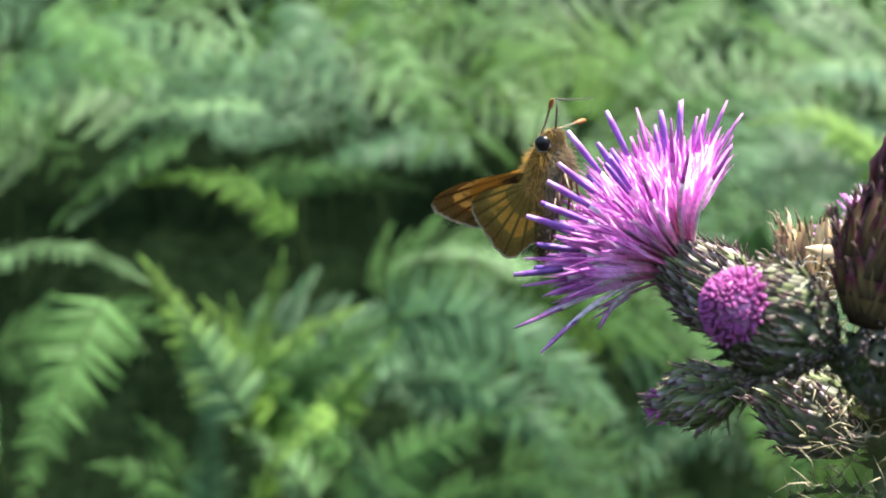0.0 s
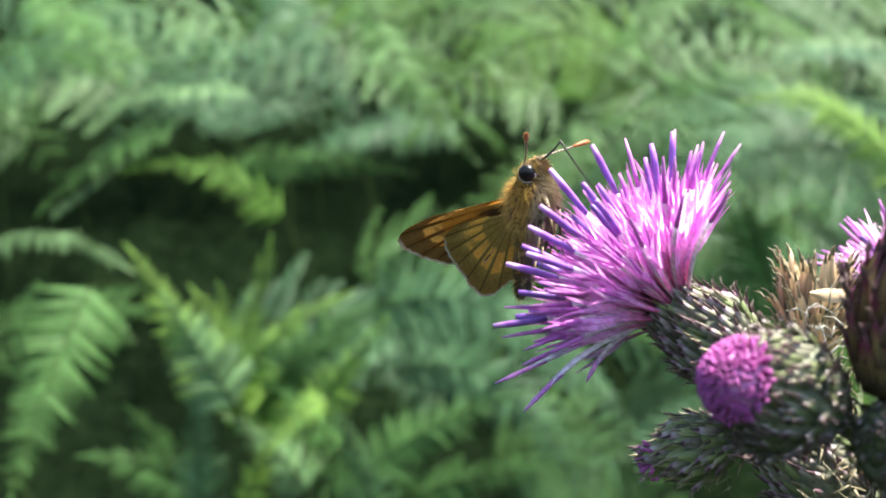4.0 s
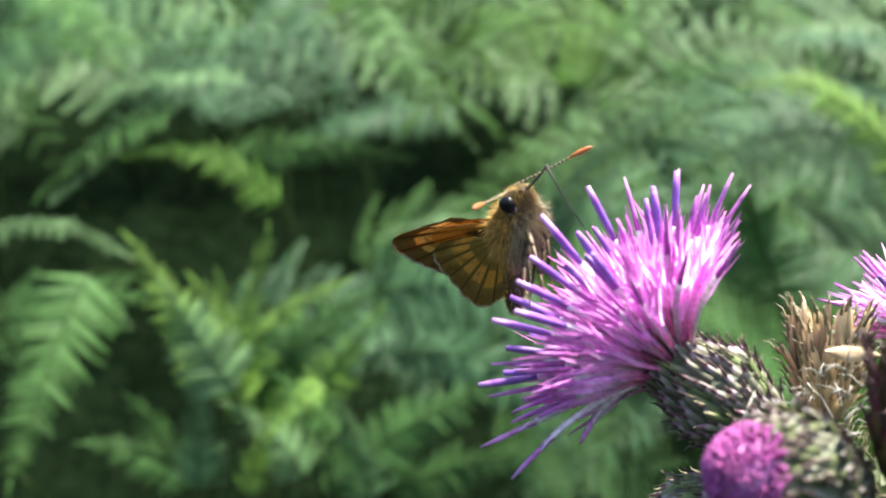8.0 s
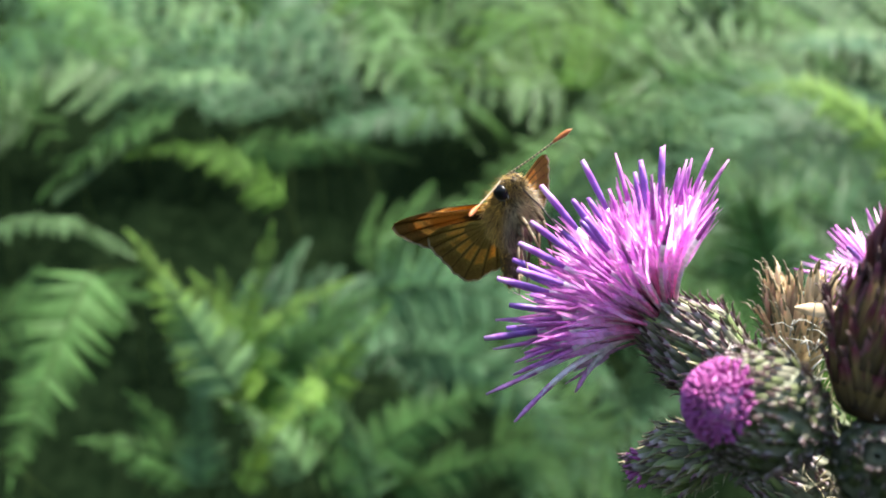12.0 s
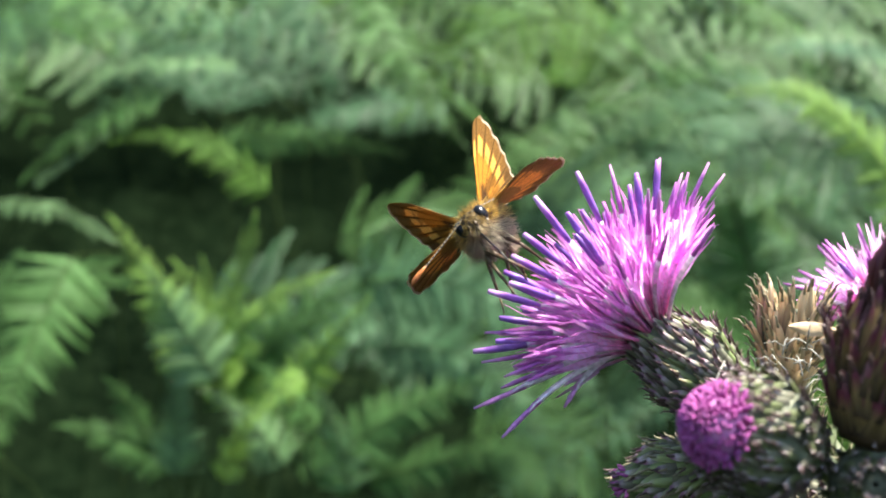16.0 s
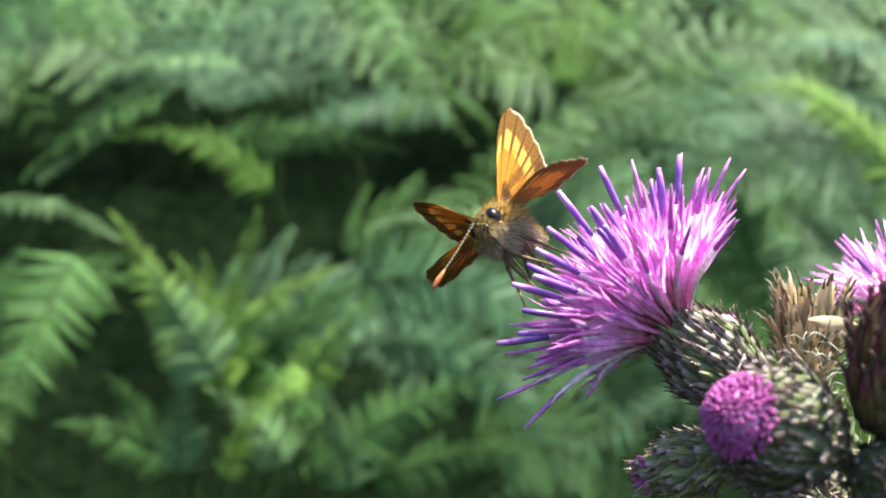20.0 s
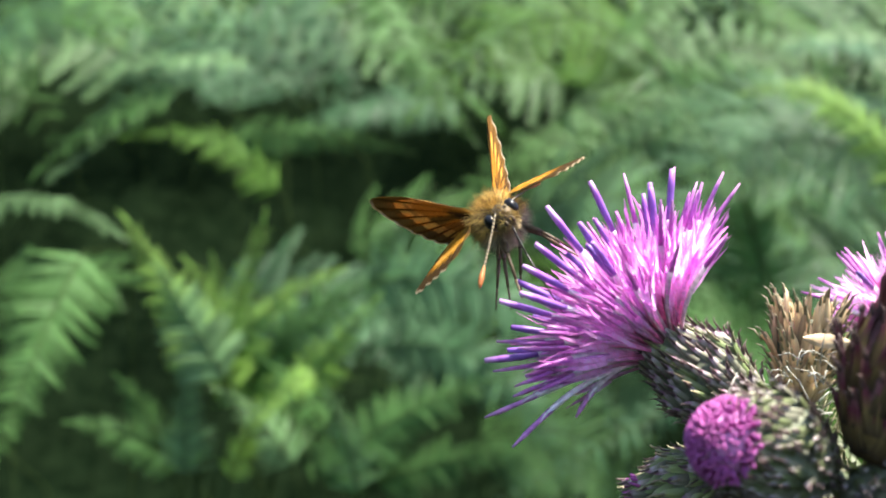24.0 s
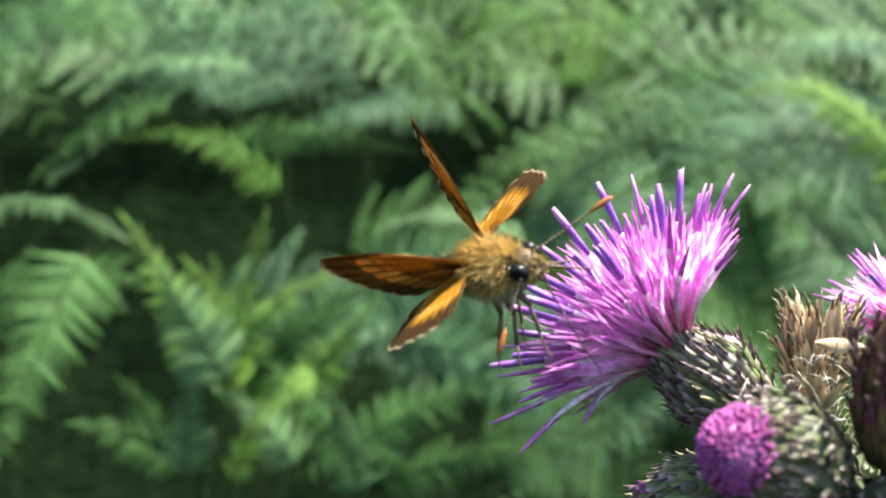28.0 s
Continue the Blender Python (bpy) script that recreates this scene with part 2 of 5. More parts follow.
# ---- bracken
def pinna_mesh(name, mat, length, count, seed, fine):
    """One side branch of a frond: a ridged midrib along x with two rows of scalloped leaflets that grow out of it."""
    rnd = random.Random(seed)
    g = Geo()
    droop = rnd.uniform(0.10, 0.20)
    n = 2 * count + 1
    for i in range(n + 1):
        u = i / n
        c = Vector((length * u, 0.02 * length * math.sin(5 * u + seed), -droop * length * u * u))
        w = 0.0009 * (1 - 0.8 * u)
        g.v += [c + Vector((0, w, 0)), c + Vector((0, 0, w)), c - Vector((0, w, 0))]
    for i in range(n):
        a = 3 * i
        g.f += [(a, a + 1, a + 4, a + 3), (a + 1, a + 2, a + 5, a + 4)]
        g.m += [1, 1]
    for i in range(count):
        u = (2 * i + 1) / n
        size = length * 0.13 * (1 - u) ** 0.6 * min(1, 0.7 + u * 4) + 0.004
        half = min(length * 0.40 / count, size * 0.4)
        for s in (1, -1):
            edge = 0 if s == 1 else 2
            b0, b1 = 3 * (2 * i + 1) + edge, 3 * (2 * i + 2) + edge
            o = (g.v[b0] + g.v[b1]) / 2
            lean = radians(rnd.uniform(62, 78))
            d = Vector((math.cos(lean), s * math.sin(lean), rnd.uniform(-0.25, 0.08))).normalized()
            w = Vector((s * -d.y, s * d.x, 0)).normalized() * -1
            steps = 8 if fine else 4
            last = (b0, b1)
            size_i = size * rnd.uniform(0.88, 1.1)
            for k in range(1, steps + 1):
                q = k / steps
                wide = half * (1 - q) ** 0.5 * ((1.0 if k % 2 else 0.6) if fine else 1.0)
                p = o + d * size_i * q + Vector((0, 0, -size_i * 0.22 * q * q))
                j = len(g.v)
                if k < steps:
                    g.v += [p + w * wide, p - w * wide]
                    g.f.append((last[0], last[1], j + 1, j))
                    last = (j, j + 1)
                else:
                    g.v.append(p)
                    g.f.append((last[0], last[1], j))
                g.m.append(0)
    return g.mesh(name, [mat, FERN_STALK])


def leaflet_mesh(mat, length, seed):
    """A single curved leaflet with shallow lobes, folded along its rib; x to the tip."""
    rnd = random.Random(seed)
    g = Geo()
    steps = 14
    rows = []
    bend = rnd.uniform(0.10, 0.22)
    for i in range(steps + 1):
        q = i / steps
        w = length * (0.062 if length > 0.05 else 0.11) * (1 - q) ** 0.6 * (1.0 if i % 2 else 0.72)
        y, z = bend * length * q * q, -0.16 * length * q * q
        rows.append([(length * q + w * 0.5, y - w, z - w * 0.25), (length * q, y, z + w * 0.18), (length * q + w * 0.5, y + w, z - w * 0.25)])
    g.grid(rows)
    return g.mesh("leaflet", [mat])


FERNS = (("mid", FERN_MID), ("blue", FERN_BLUE), ("young", FERN_YOUNG), ("olive", FERN_OLIVE), ("pale", FERN_PALE))
LEAF_LONG = (0.085, 0.065, 0.05, 0.038, 0.028, 0.018, 0.011)
LEAFLETS = {key: [leaflet_mesh(mat, v, 5 + i) for i, v in enumerate(LEAF_LONG)] for key, mat in FERNS}
SIZES = ((0.24, 24), (0.19, 20), (0.14, 16), (0.10, 13), (0.07, 10), (0.045, 7))
PINNAE = {}
for key, mat in FERNS:
    for fine in (True, False):
        PINNAE[key, fine] = [pinna_mesh("pinna", mat, size, c, 7 * j + 3, fine) for j, (size, c) in enumerate(SIZES)]

FERN_LABEL = {"mid": "mid-green bracken frond arching out of the thicket",
              "blue": "blue-green bracken frond with long drooping side branches",
              "young": "young yellow-green bracken frond with a soft tip",
              "olive": "olive-green bracken frond in the thicket",
              "pale": "pale grey-green bracken frond that shines in the light"}


def bracken(key, fine, path, up, reach, pairs, seed, foot, comb=False):
    """A frond along the points of path; foot: the place where its stalk leaves the ground; up: the blade's upper side."""
    rnd = random.Random(seed)
    base = Vector(foot)
    ob = thing("bracken_frond", Matrix.Translation(base), FERN_LABEL[key], "fern", "bracken thicket")
    p = [Vector(q) - base for q in path]

    def along(u):
        return p[0] * (1 - u) ** 2 + p[1] * 2 * u * (1 - u) + p[2] * u * u

    steps = 18
    blade = [along(i / steps) for i in range(steps + 1)]
    low = Vector((0, 0, -0.03))
    head_on = (blade[0] - (blade[1] - blade[0]).normalized() * 0.25 * blade[0].length)
    stalk = [low * (1 - u) ** 3 + (low + Vector((0, 0, 0.4 * blade[0].length))) * 3 * u * (1 - u) ** 2 + head_on * 3 * u * u * (1 - u) + blade[0] * u ** 3 for u in (0, 0.2, 0.4, 0.6, 0.8)]
    pts = stalk + blade
    g = Geo()
    g.tube(pts, [0.0016 * (1 - 0.7 * i / (len(pts) - 1)) for i in range(len(pts))], 6)
    part("stalk", g.mesh("stalk", [FERN_STALK]), ob)
    meshes = PINNAE[key, fine]
    for i in range(pairs):
        u = 0.03 + 0.93 * i / (pairs - 1)
        q = along(u)
        x = (along(min(1, u + 0.02)) - along(u - 0.02)).normalized()
        z = Vector(up)
        z = (z - x * z.dot(x)).normalized()
        y = z.cross(x)
        m = Matrix(((x.x, y.x, z.x, q.x), (x.y, y.y, z.y, q.y), (x.z, y.z, z.z, q.z), (0, 0, 0, 1)))
        want = reach * (1 - u) ** 0.8 * (0.75 + 0.25 * min(1, u * 6)) + 0.02
        j = min(range(len(SIZES)), key=lambda k: abs(SIZES[k][0] - want))
        for s in (-1, 1):
            if comb:
                want = reach * (1 - u) ** 0.6 * (0.8 + 0.2 * min(1, u * 5)) * rnd.uniform(0.9, 1.1)
                j = min(range(len(LEAF_LONG)), key=lambda k: abs(LEAF_LONG[k] - want))
                part("leaflet", LEAFLETS[key][j], ob, m @ Matrix.Diagonal((1, s, 1, 1)) @ pose(0, 0, 0, 0, 0, rnd.uniform(56, 70) - 18 * u) @ pose(0, 0, 0, rnd.uniform(-16, 16), rnd.uniform(-8, 12), 0))
                continue
            out = s * (rnd.uniform(66, 73) - 22 * u)
            part("pinna", meshes[j], ob, m @ pose(0, 0, 0, 0, 0, out) @ pose(0, 0, 0, rnd.uniform(-9, 9), rnd.uniform(-5, 8), 0))
    part("leaflet" if comb else "pinna", LEAFLETS[key][-2] if comb else meshes[-1], ob, Matrix.Translation(along(1.0)) @ m.to_3x3().to_4x4())
    return ob


# fronds that stand out, by the line of their blades
FRONDS_LEFT = (
    ("mid", ((-0.335, 1.015, 1.069), (-0.352, 0.955, 0.999), (-0.362, 0.895, 0.9)), (0.35, -0.85, 0.35), 0.058, 24, True),
    ("pale", ((-0.436, 0.965, 1.101), (-0.346, 0.945, 1.134), (-0.278, 0.915, 1.092)), (0, -0.6, 0.8), 0.026, 24, True),
    ("pale", ((-0.404, 1.095, 1.139), (-0.359, 1.075, 1.167), (-0.302, 1.045, 1.2)), (0, -0.6, 0.8), 0.022, 18, True),
    ("pale", ((-0.201, 1.114, 1.273), (-0.291, 1.094, 1.282), (-0.367, 1.055, 1.233)), (0, -0.5, 0.85), 0.034, 24, True),
    ("mid", ((-0.227, 0.994, 0.874), (-0.269, 0.975, 0.907), (-0.312, 0.955, 0.918)), (0, -0.8, 0.5), 0.036, 18, True),
    ("mid", ((-0.468, 1.075, 1.01), (-0.398, 1.055, 1.034), (-0.327, 1.045, 1.043)), (0, -0.8, 0.5), 0.045, 14, False),
    ("olive", ((-0.2, 1.344, 1.144), (-0.268, 1.294, 1.232), (-0.366, 1.265, 1.202)), (0, -0.7, 0.7), 0.052, 20, True),
)
FRONDS_YOUNG = (
    ("young", ((-0.192, 0.964, 0.965), (-0.223, 0.944, 1.021), (-0.269, 0.934, 1.097)), (0.1, -0.8, 0.6), 0.038, 28, True),
    ("young", ((-0.198, 0.974, 0.964), (-0.18, 0.954, 1.02), (-0.155, 0.944, 1.102)), (0.2, -0.8, 0.6), 0.029, 28, True),
    ("young", ((-0.18, 0.954, 0.979), (-0.156, 0.944, 1.036), (-0.094, 0.934, 1.061)), (0.2, -0.7, 0.7), 0.03, 25, True),
    ("young", ((-0.114, 0.954, 0.956), (-0.09, 0.944, 0.996), (-0.056, 0.934, 1.035)), (0.3, -0.7, 0.7), 0.029, 22, True),
    ("pale", ((-0.181, 0.934, 0.967), (-0.204, 0.924, 1.003), (-0.233, 0.914, 1.055)), (0, -0.9, 0.4), 0.046, 24, True),
    ("young", ((-0.105, 0.944, 0.975), (-0.122, 0.934, 0.964), (-0.143, 0.924, 0.939)), (0, -0.8, 0.6), 0.022, 15, True),
)
FRONDS_FRONT = (
    ("pale", ((-0.216, 0.944, 0.878), (-0.211, 0.934, 0.927), (-0.216, 0.924, 0.978)), (0, -0.9, 0.4), 0.031, 21, True),
    ("young", ((-0.176, 0.944, 0.875), (-0.158, 0.934, 0.912), (-0.148, 0.924, 0.949)), (0.2, -0.8, 0.5), 0.02, 17, True),
    ("mid", ((-0.097, 0.964, 0.87), (-0.038, 0.954, 0.946), (0.065, 0.944, 0.975)), (-0.2, -0.9, 0.35), 0.045, 36, True),
    ("pale", ((-0.06, 0.934, 0.872), (-0.069, 0.924, 0.919), (-0.087, 0.914, 0.957)), (0, -0.9, 0.4), 0.027, 18, True),
    ("mid", ((-0.048, 0.994, 0.866), (0.01, 0.974, 0.894), (0.072, 0.964, 0.906)), (0, -0.9, 0.4), 0.036, 22, True),
    ("pale", ((0.085, 0.994, 1.096), (0.018, 0.974, 1.136), (-0.045, 0.954, 1.107)), (0, -0.6, 0.8), 0.029, 26, True),
)
FRONDS_BEHIND = (
    ("young", ((-0.169, 1.024, 0.927), (-0.187, 1.004, 0.994), (-0.227, 0.994, 1.059)), (0, -0.8, 0.6), 0.04, 25, True),
    ("mid", ((-0.18, 1.024, 0.938), (-0.149, 1.004, 0.994), (-0.09, 0.994, 1.027)), (0.2, -0.8, 0.6), 0.037, 25, True),
    ("young", ((-0.18, 0.994, 0.948), (-0.197, 0.974, 0.997), (-0.2, 0.964, 1.06)), (0.1, -0.7, 0.7), 0.029, 25, True),
    ("pale", ((-0.124, 0.974, 0.883), (-0.143, 0.964, 0.922), (-0.183, 0.954, 0.949)), (0.1, -0.8, 0.6), 0.031, 22, True),
    ("mid", ((-0.097, 1.014, 0.912), (-0.121, 0.994, 0.948), (-0.142, 0.974, 0.971)), (0.2, -0.8, 0.6), 0.029, 20, True),
    ("mid", ((-0.238, 0.995, 0.868), (-0.254, 0.975, 0.92), (-0.277, 0.965, 0.952)), (0, -0.8, 0.5), 0.031, 21, True),
)
FRONDS_MIDDLE = (
    ("blue", ((-0.089, 1.194, 1.035), (0.075, 1.134, 1.101), (0.2, 1.074, 0.907)), (0.2, -0.9, 0.35), 0.075, 34, True),
    ("blue", ((-0.058, 1.214, 0.966), (0.065, 1.164, 1.008), (0.134, 1.094, 0.874)), (0.3, -0.9, 0.3), 0.071, 28, True),
    ("mid", ((-0.166, 1.114, 0.983), (-0.11, 1.094, 1.031), (-0.046, 1.074, 1.055)), (0, -0.8, 0.5), 0.041, 20, True),
    ("mid", ((-0.168, 1.054, 0.944), (-0.121, 1.034, 0.914), (-0.113, 1.014, 0.875)), (0, -0.9, 0.4), 0.038, 14, True),
    ("blue", ((0.301, 1.15, 0.945), (0.184, 1.1, 0.895), (0.053, 1.05, 0.825)), (0, -0.7, 0.7), 0.035, 18, True),
    ("mid", ((-0.355, 1.75, 1.23), (-0.228, 1.7, 1.265), (-0.073, 1.65, 1.23)), (-0.2, -0.95, 0.25), 0.055, 30, True),
    ("blue", ((0.03, 1.85, 1.33), (-0.108, 1.8, 1.33), (-0.25, 1.75, 1.25)), (0, -0.8, 0.6), 0.08, 30, True),
)
FRONDS_RIGHT = (
    ("young", ((0.474, 1.013, 1.123), (0.38, 0.993, 1.27), (0.282, 0.973, 1.242)), (0, -0.92, 0.38), 0.042, 40, True),
    ("pale", ((0.28, 0.993, 1.154), (0.22, 0.973, 1.236), (0.152, 0.954, 1.273)), (0.2, -0.6, 0.8), 0.024, 20, True),
    ("blue", ((0.646, 1.35, 1.329), (0.505, 1.3, 1.375), (0.39, 1.25, 1.328)), (0, -0.5, 0.85), 0.085, 30, True),
    ("blue", ((0.646, 1.35, 1.25), (0.505, 1.3, 1.307), (0.4, 1.25, 1.279)), (0, -0.5, 0.85), 0.08, 30, True),
    ("mid", ((0.375, 1.3, 0.977), (0.417, 1.28, 1.114), (0.334, 1.25, 1.173)), (0, -0.8, 0.6), 0.09, 28, True),
    ("mid", ((0.405, 1.15, 0.894), (0.323, 1.12, 0.982), (0.259, 1.1, 1.031)), (0, -0.8, 0.6), 0.07, 23, True),
    ("pale", ((0.5, 1.193, 1.342), (0.399, 1.173, 1.35), (0.31, 1.143, 1.302)), (0, -0.6, 0.8), 0.031, 24, True),
)
FRONDS_HIGH = (
    ("mid", ((-0.275, 1.1, 1.24), (-0.339, 1.08, 1.215), (-0.393, 1.05, 1.148)), (0, -0.6, 0.8), 0.04, 18, True),
    ("mid", ((-0.13, 1.5, 1.497), (-0.064, 1.45, 1.346), (0.04, 1.35, 1.222)), (0, -0.7, 0.7), 0.065, 30, True),
    ("blue", ((-0.257, 1.6, 1.507), (-0.177, 1.5, 1.402), (-0.106, 1.4, 1.263)), (0, -0.7, 0.7), 0.065, 30, True),
    ("mid", ((-0.574, 1.5, 1.473), (-0.469, 1.4, 1.382), (-0.339, 1.3, 1.327)), (0, -0.6, 0.8), 0.06, 30, True),
    ("mid", ((0.394, 1.6, 1.523), (0.274, 1.5, 1.418), (0.175, 1.4, 1.278)), (0, -0.7, 0.7), 0.065, 30, True),
)

for i, (key, path, up, reach, pairs, comb) in enumerate(FRONDS_LEFT + FRONDS_YOUNG + FRONDS_FRONT + FRONDS_BEHIND + FRONDS_MIDDLE + FRONDS_RIGHT + FRONDS_HIGH):
    x, y, _ = path[0]
    bracken(key, True, path, up, reach, pairs, 40 + i, (x * 1.05 + 0.02, y + 0.12, hill(x, y + 0.12)), comb)

# the thicket behind them, layer behind layer
for depth, n, reach, fine, low, high in ((1.40, 12, 0.12, True, -0.27, 0.14), (1.6, 24, 0.14, True, -0.36, 0.32), (2.0, 34, 0.17, False, -0.46, 0.46), (2.5, 40, 0.19, False, -0.3, 0.62), (3.0, 40, 0.21, False, 0.0, 0.85), (3.6, 36, 0.23, False, 0.3, 1.05)):
    for i in range(n):
        rnd_f = random.Random(round(depth * 100) * 1000 + i)
        y = depth + rnd_f.uniform(-0.15, 0.15)
        x = y * (-0.56 + 1.12 * ((i * 0.618034) % 1.0)) + rnd_f.uniform(-0.03, 0.03)
        z = 1.1 + low + (high - low) * (i + rnd_f.random()) / n
        across, high_up = x / y, (z - 1.1) / y
        gap = 0.0
        if -0.25 < across < (0.06 if depth < 1.9 else 0.03) and -0.06 < high_up < 0.135:
            gap = 0.97 if depth < 1.9 else 0.85 if depth < 2.9 else 0.6
        if across < -0.12 and -0.20 < high_up < (0.15 if depth < 1.8 else 0.115):
            gap = 1.0 if high_up < 0.05 or depth < 1.8 else 0.9
        if across < -0.25 and high_up < -0.12:
            gap = 0.95
        if -0.04 < across < 0.24 and high_up < -0.06:
            gap = 0.85 if depth < 1.8 else 0.65
        if rnd_f.random() < gap:
            continue
        turn = radians(rnd_f.choice((rnd_f.uniform(-40, 40), rnd_f.uniform(140, 220), rnd_f.uniform(230, 310))))
        blade = reach * rnd_f.uniform(2.3, 2.9)
        d = Vector((math.cos(turn), 0.8 * math.sin(turn) - 0.15, 0))
        mid = Vector((x, y, z))
        path = (mid - d * blade * 0.5 + Vector((0, 0, -0.02)), mid + Vector((0, 0, blade * rnd_f.uniform(0.12, 0.3))), mid + d * blade * 0.5 - Vector((0, 0, blade * rnd_f.uniform(0.1, 0.35))))
        foot = path[0] - d * 0.1 + Vector((0, 0.15, 0))
        foot.z = min(hill(foot.x, foot.y), path[0].z - 0.06)
        key = rnd_f.choice(("mid", "blue", "olive", "pale", "blue") if high_up > 0.12 and across < -0.1 else ("pale", "blue", "olive", "mid", "pale") if high_up > 0.12 and across < 0.1 else ("mid", "blue", "pale", "mid", "pale") if high_up > 0.1 else ("mid", "blue", "mid", "olive", "blue"))
        bracken(key, fine, path, (rnd_f.uniform(-0.3, 0.3), -0.75, 0.7), reach, 14 if depth < 2.4 else 10, 100 + i, foot)


# ---- thistle
def at(x, y, z):
    """Millimetres from the eye into the thistle's own space."""
    return Vector((x / 1000 - 0.056, y / 1000 - 0.142, z / 1000 + H))


def bract_mesh(name, mat, long, wide, spine, flare=0.0):
    """One scale of a flower head: a keeled lance that ends in a spine; z to the tip, y outwards."""
    g = Geo()
    rows = []
    for i in range(6):
        q = i / 5
        w = wide * (0.75 + 0.5 * q) * (1 - q) ** 0.6 if q > 0.15 else wide * 0.8
        out = 0.0002 + flare * q * q
        z = long * q
        rows.append([(-w, out - 0.00022, z), (-w * 0.5, out, z), (0, out + 0.00013, z), (w * 0.5, out, z), (w, out - 0.00022, z)])
    g.grid(rows)
    tip = Vector((0, 0.0002 + flare, long))
    g.tube([tip - Vector((0, 0, 0.0008)), tip + Vector((0, spine * 0.35, spine * 0.5)), tip + Vector((0, spine * 0.8, spine * 0.8))], [0.00022, 0.00013, 0.00003], 4, 1)
    return g.mesh(name, [mat, SPINE_DARK if mat is BRACT or mat is BRACT_DARK or mat is BRACT_BUD else SPINE])


def head(name, parent, foot, axis, long, wide, mouth, bracts, rows, ring, label, core=None, lift=(0.05, 0.92)):
    """A flower head: a closed, bellied core under overlapping spine-tipped scales. foot and mouth in the thistle's space."""
    m = frame_on(foot, axis)
    g = Geo()
    prof = []
    for i in range(13):
        q = i / 12
        r = wide * math.sin(math.pi * min(1, 0.12 + q * 0.55)) ** 0.8
        if q > 0.45:
            k = (q - 0.45) / 0.55
            r = wide * (1 - k) + mouth * k - 0.0 * k
            r = wide + (mouth - wide) * (k * k * (3 - 2 * k))
        prof.append((r * 0.94, q * long))
    g.grid([[(r * math.cos(a), r * math.sin(a), z) for a in (2 * math.pi * k / 18 for k in range(18))] for r, z in [(0.0003, -0.0003)] + prof + [(0.0003, long)]], 0, True)
    ob = part(name, g.mesh(name, [core or CORE]), parent, m, label)
    rnd = random.Random(int(long * 1e6))
    count = 0
    for i in range(rows):
        q = lift[0] + (lift[1] - lift[0]) * i / (rows - 1)
        j = q * 12
        a, b = prof[int(j)], prof[min(12, int(j) + 1)]
        r = a[0] + (b[0] - a[0]) * (j - int(j))
        slope = math.atan2(b[0] - a[0], b[1] - a[1])
        for k in range(ring):
            t = 2 * math.pi * (k + 0.5 * (i % 2)) / ring + rnd.uniform(-0.13, 0.13)
            mm = Matrix.Rotation(t, 4, "Z") @ Matrix.Translation((0, r, q * long)) @ Matrix.Rotation(-slope * 0.8 + rnd.uniform(-0.14, 0.06) + 0.02, 4, "X") @ Matrix.Rotation(rnd.uniform(-0.25, 0.25), 4, "Y")
            part("bract", bracts[count % len(bracts)], ob, mm)
            count += 1
    return ob


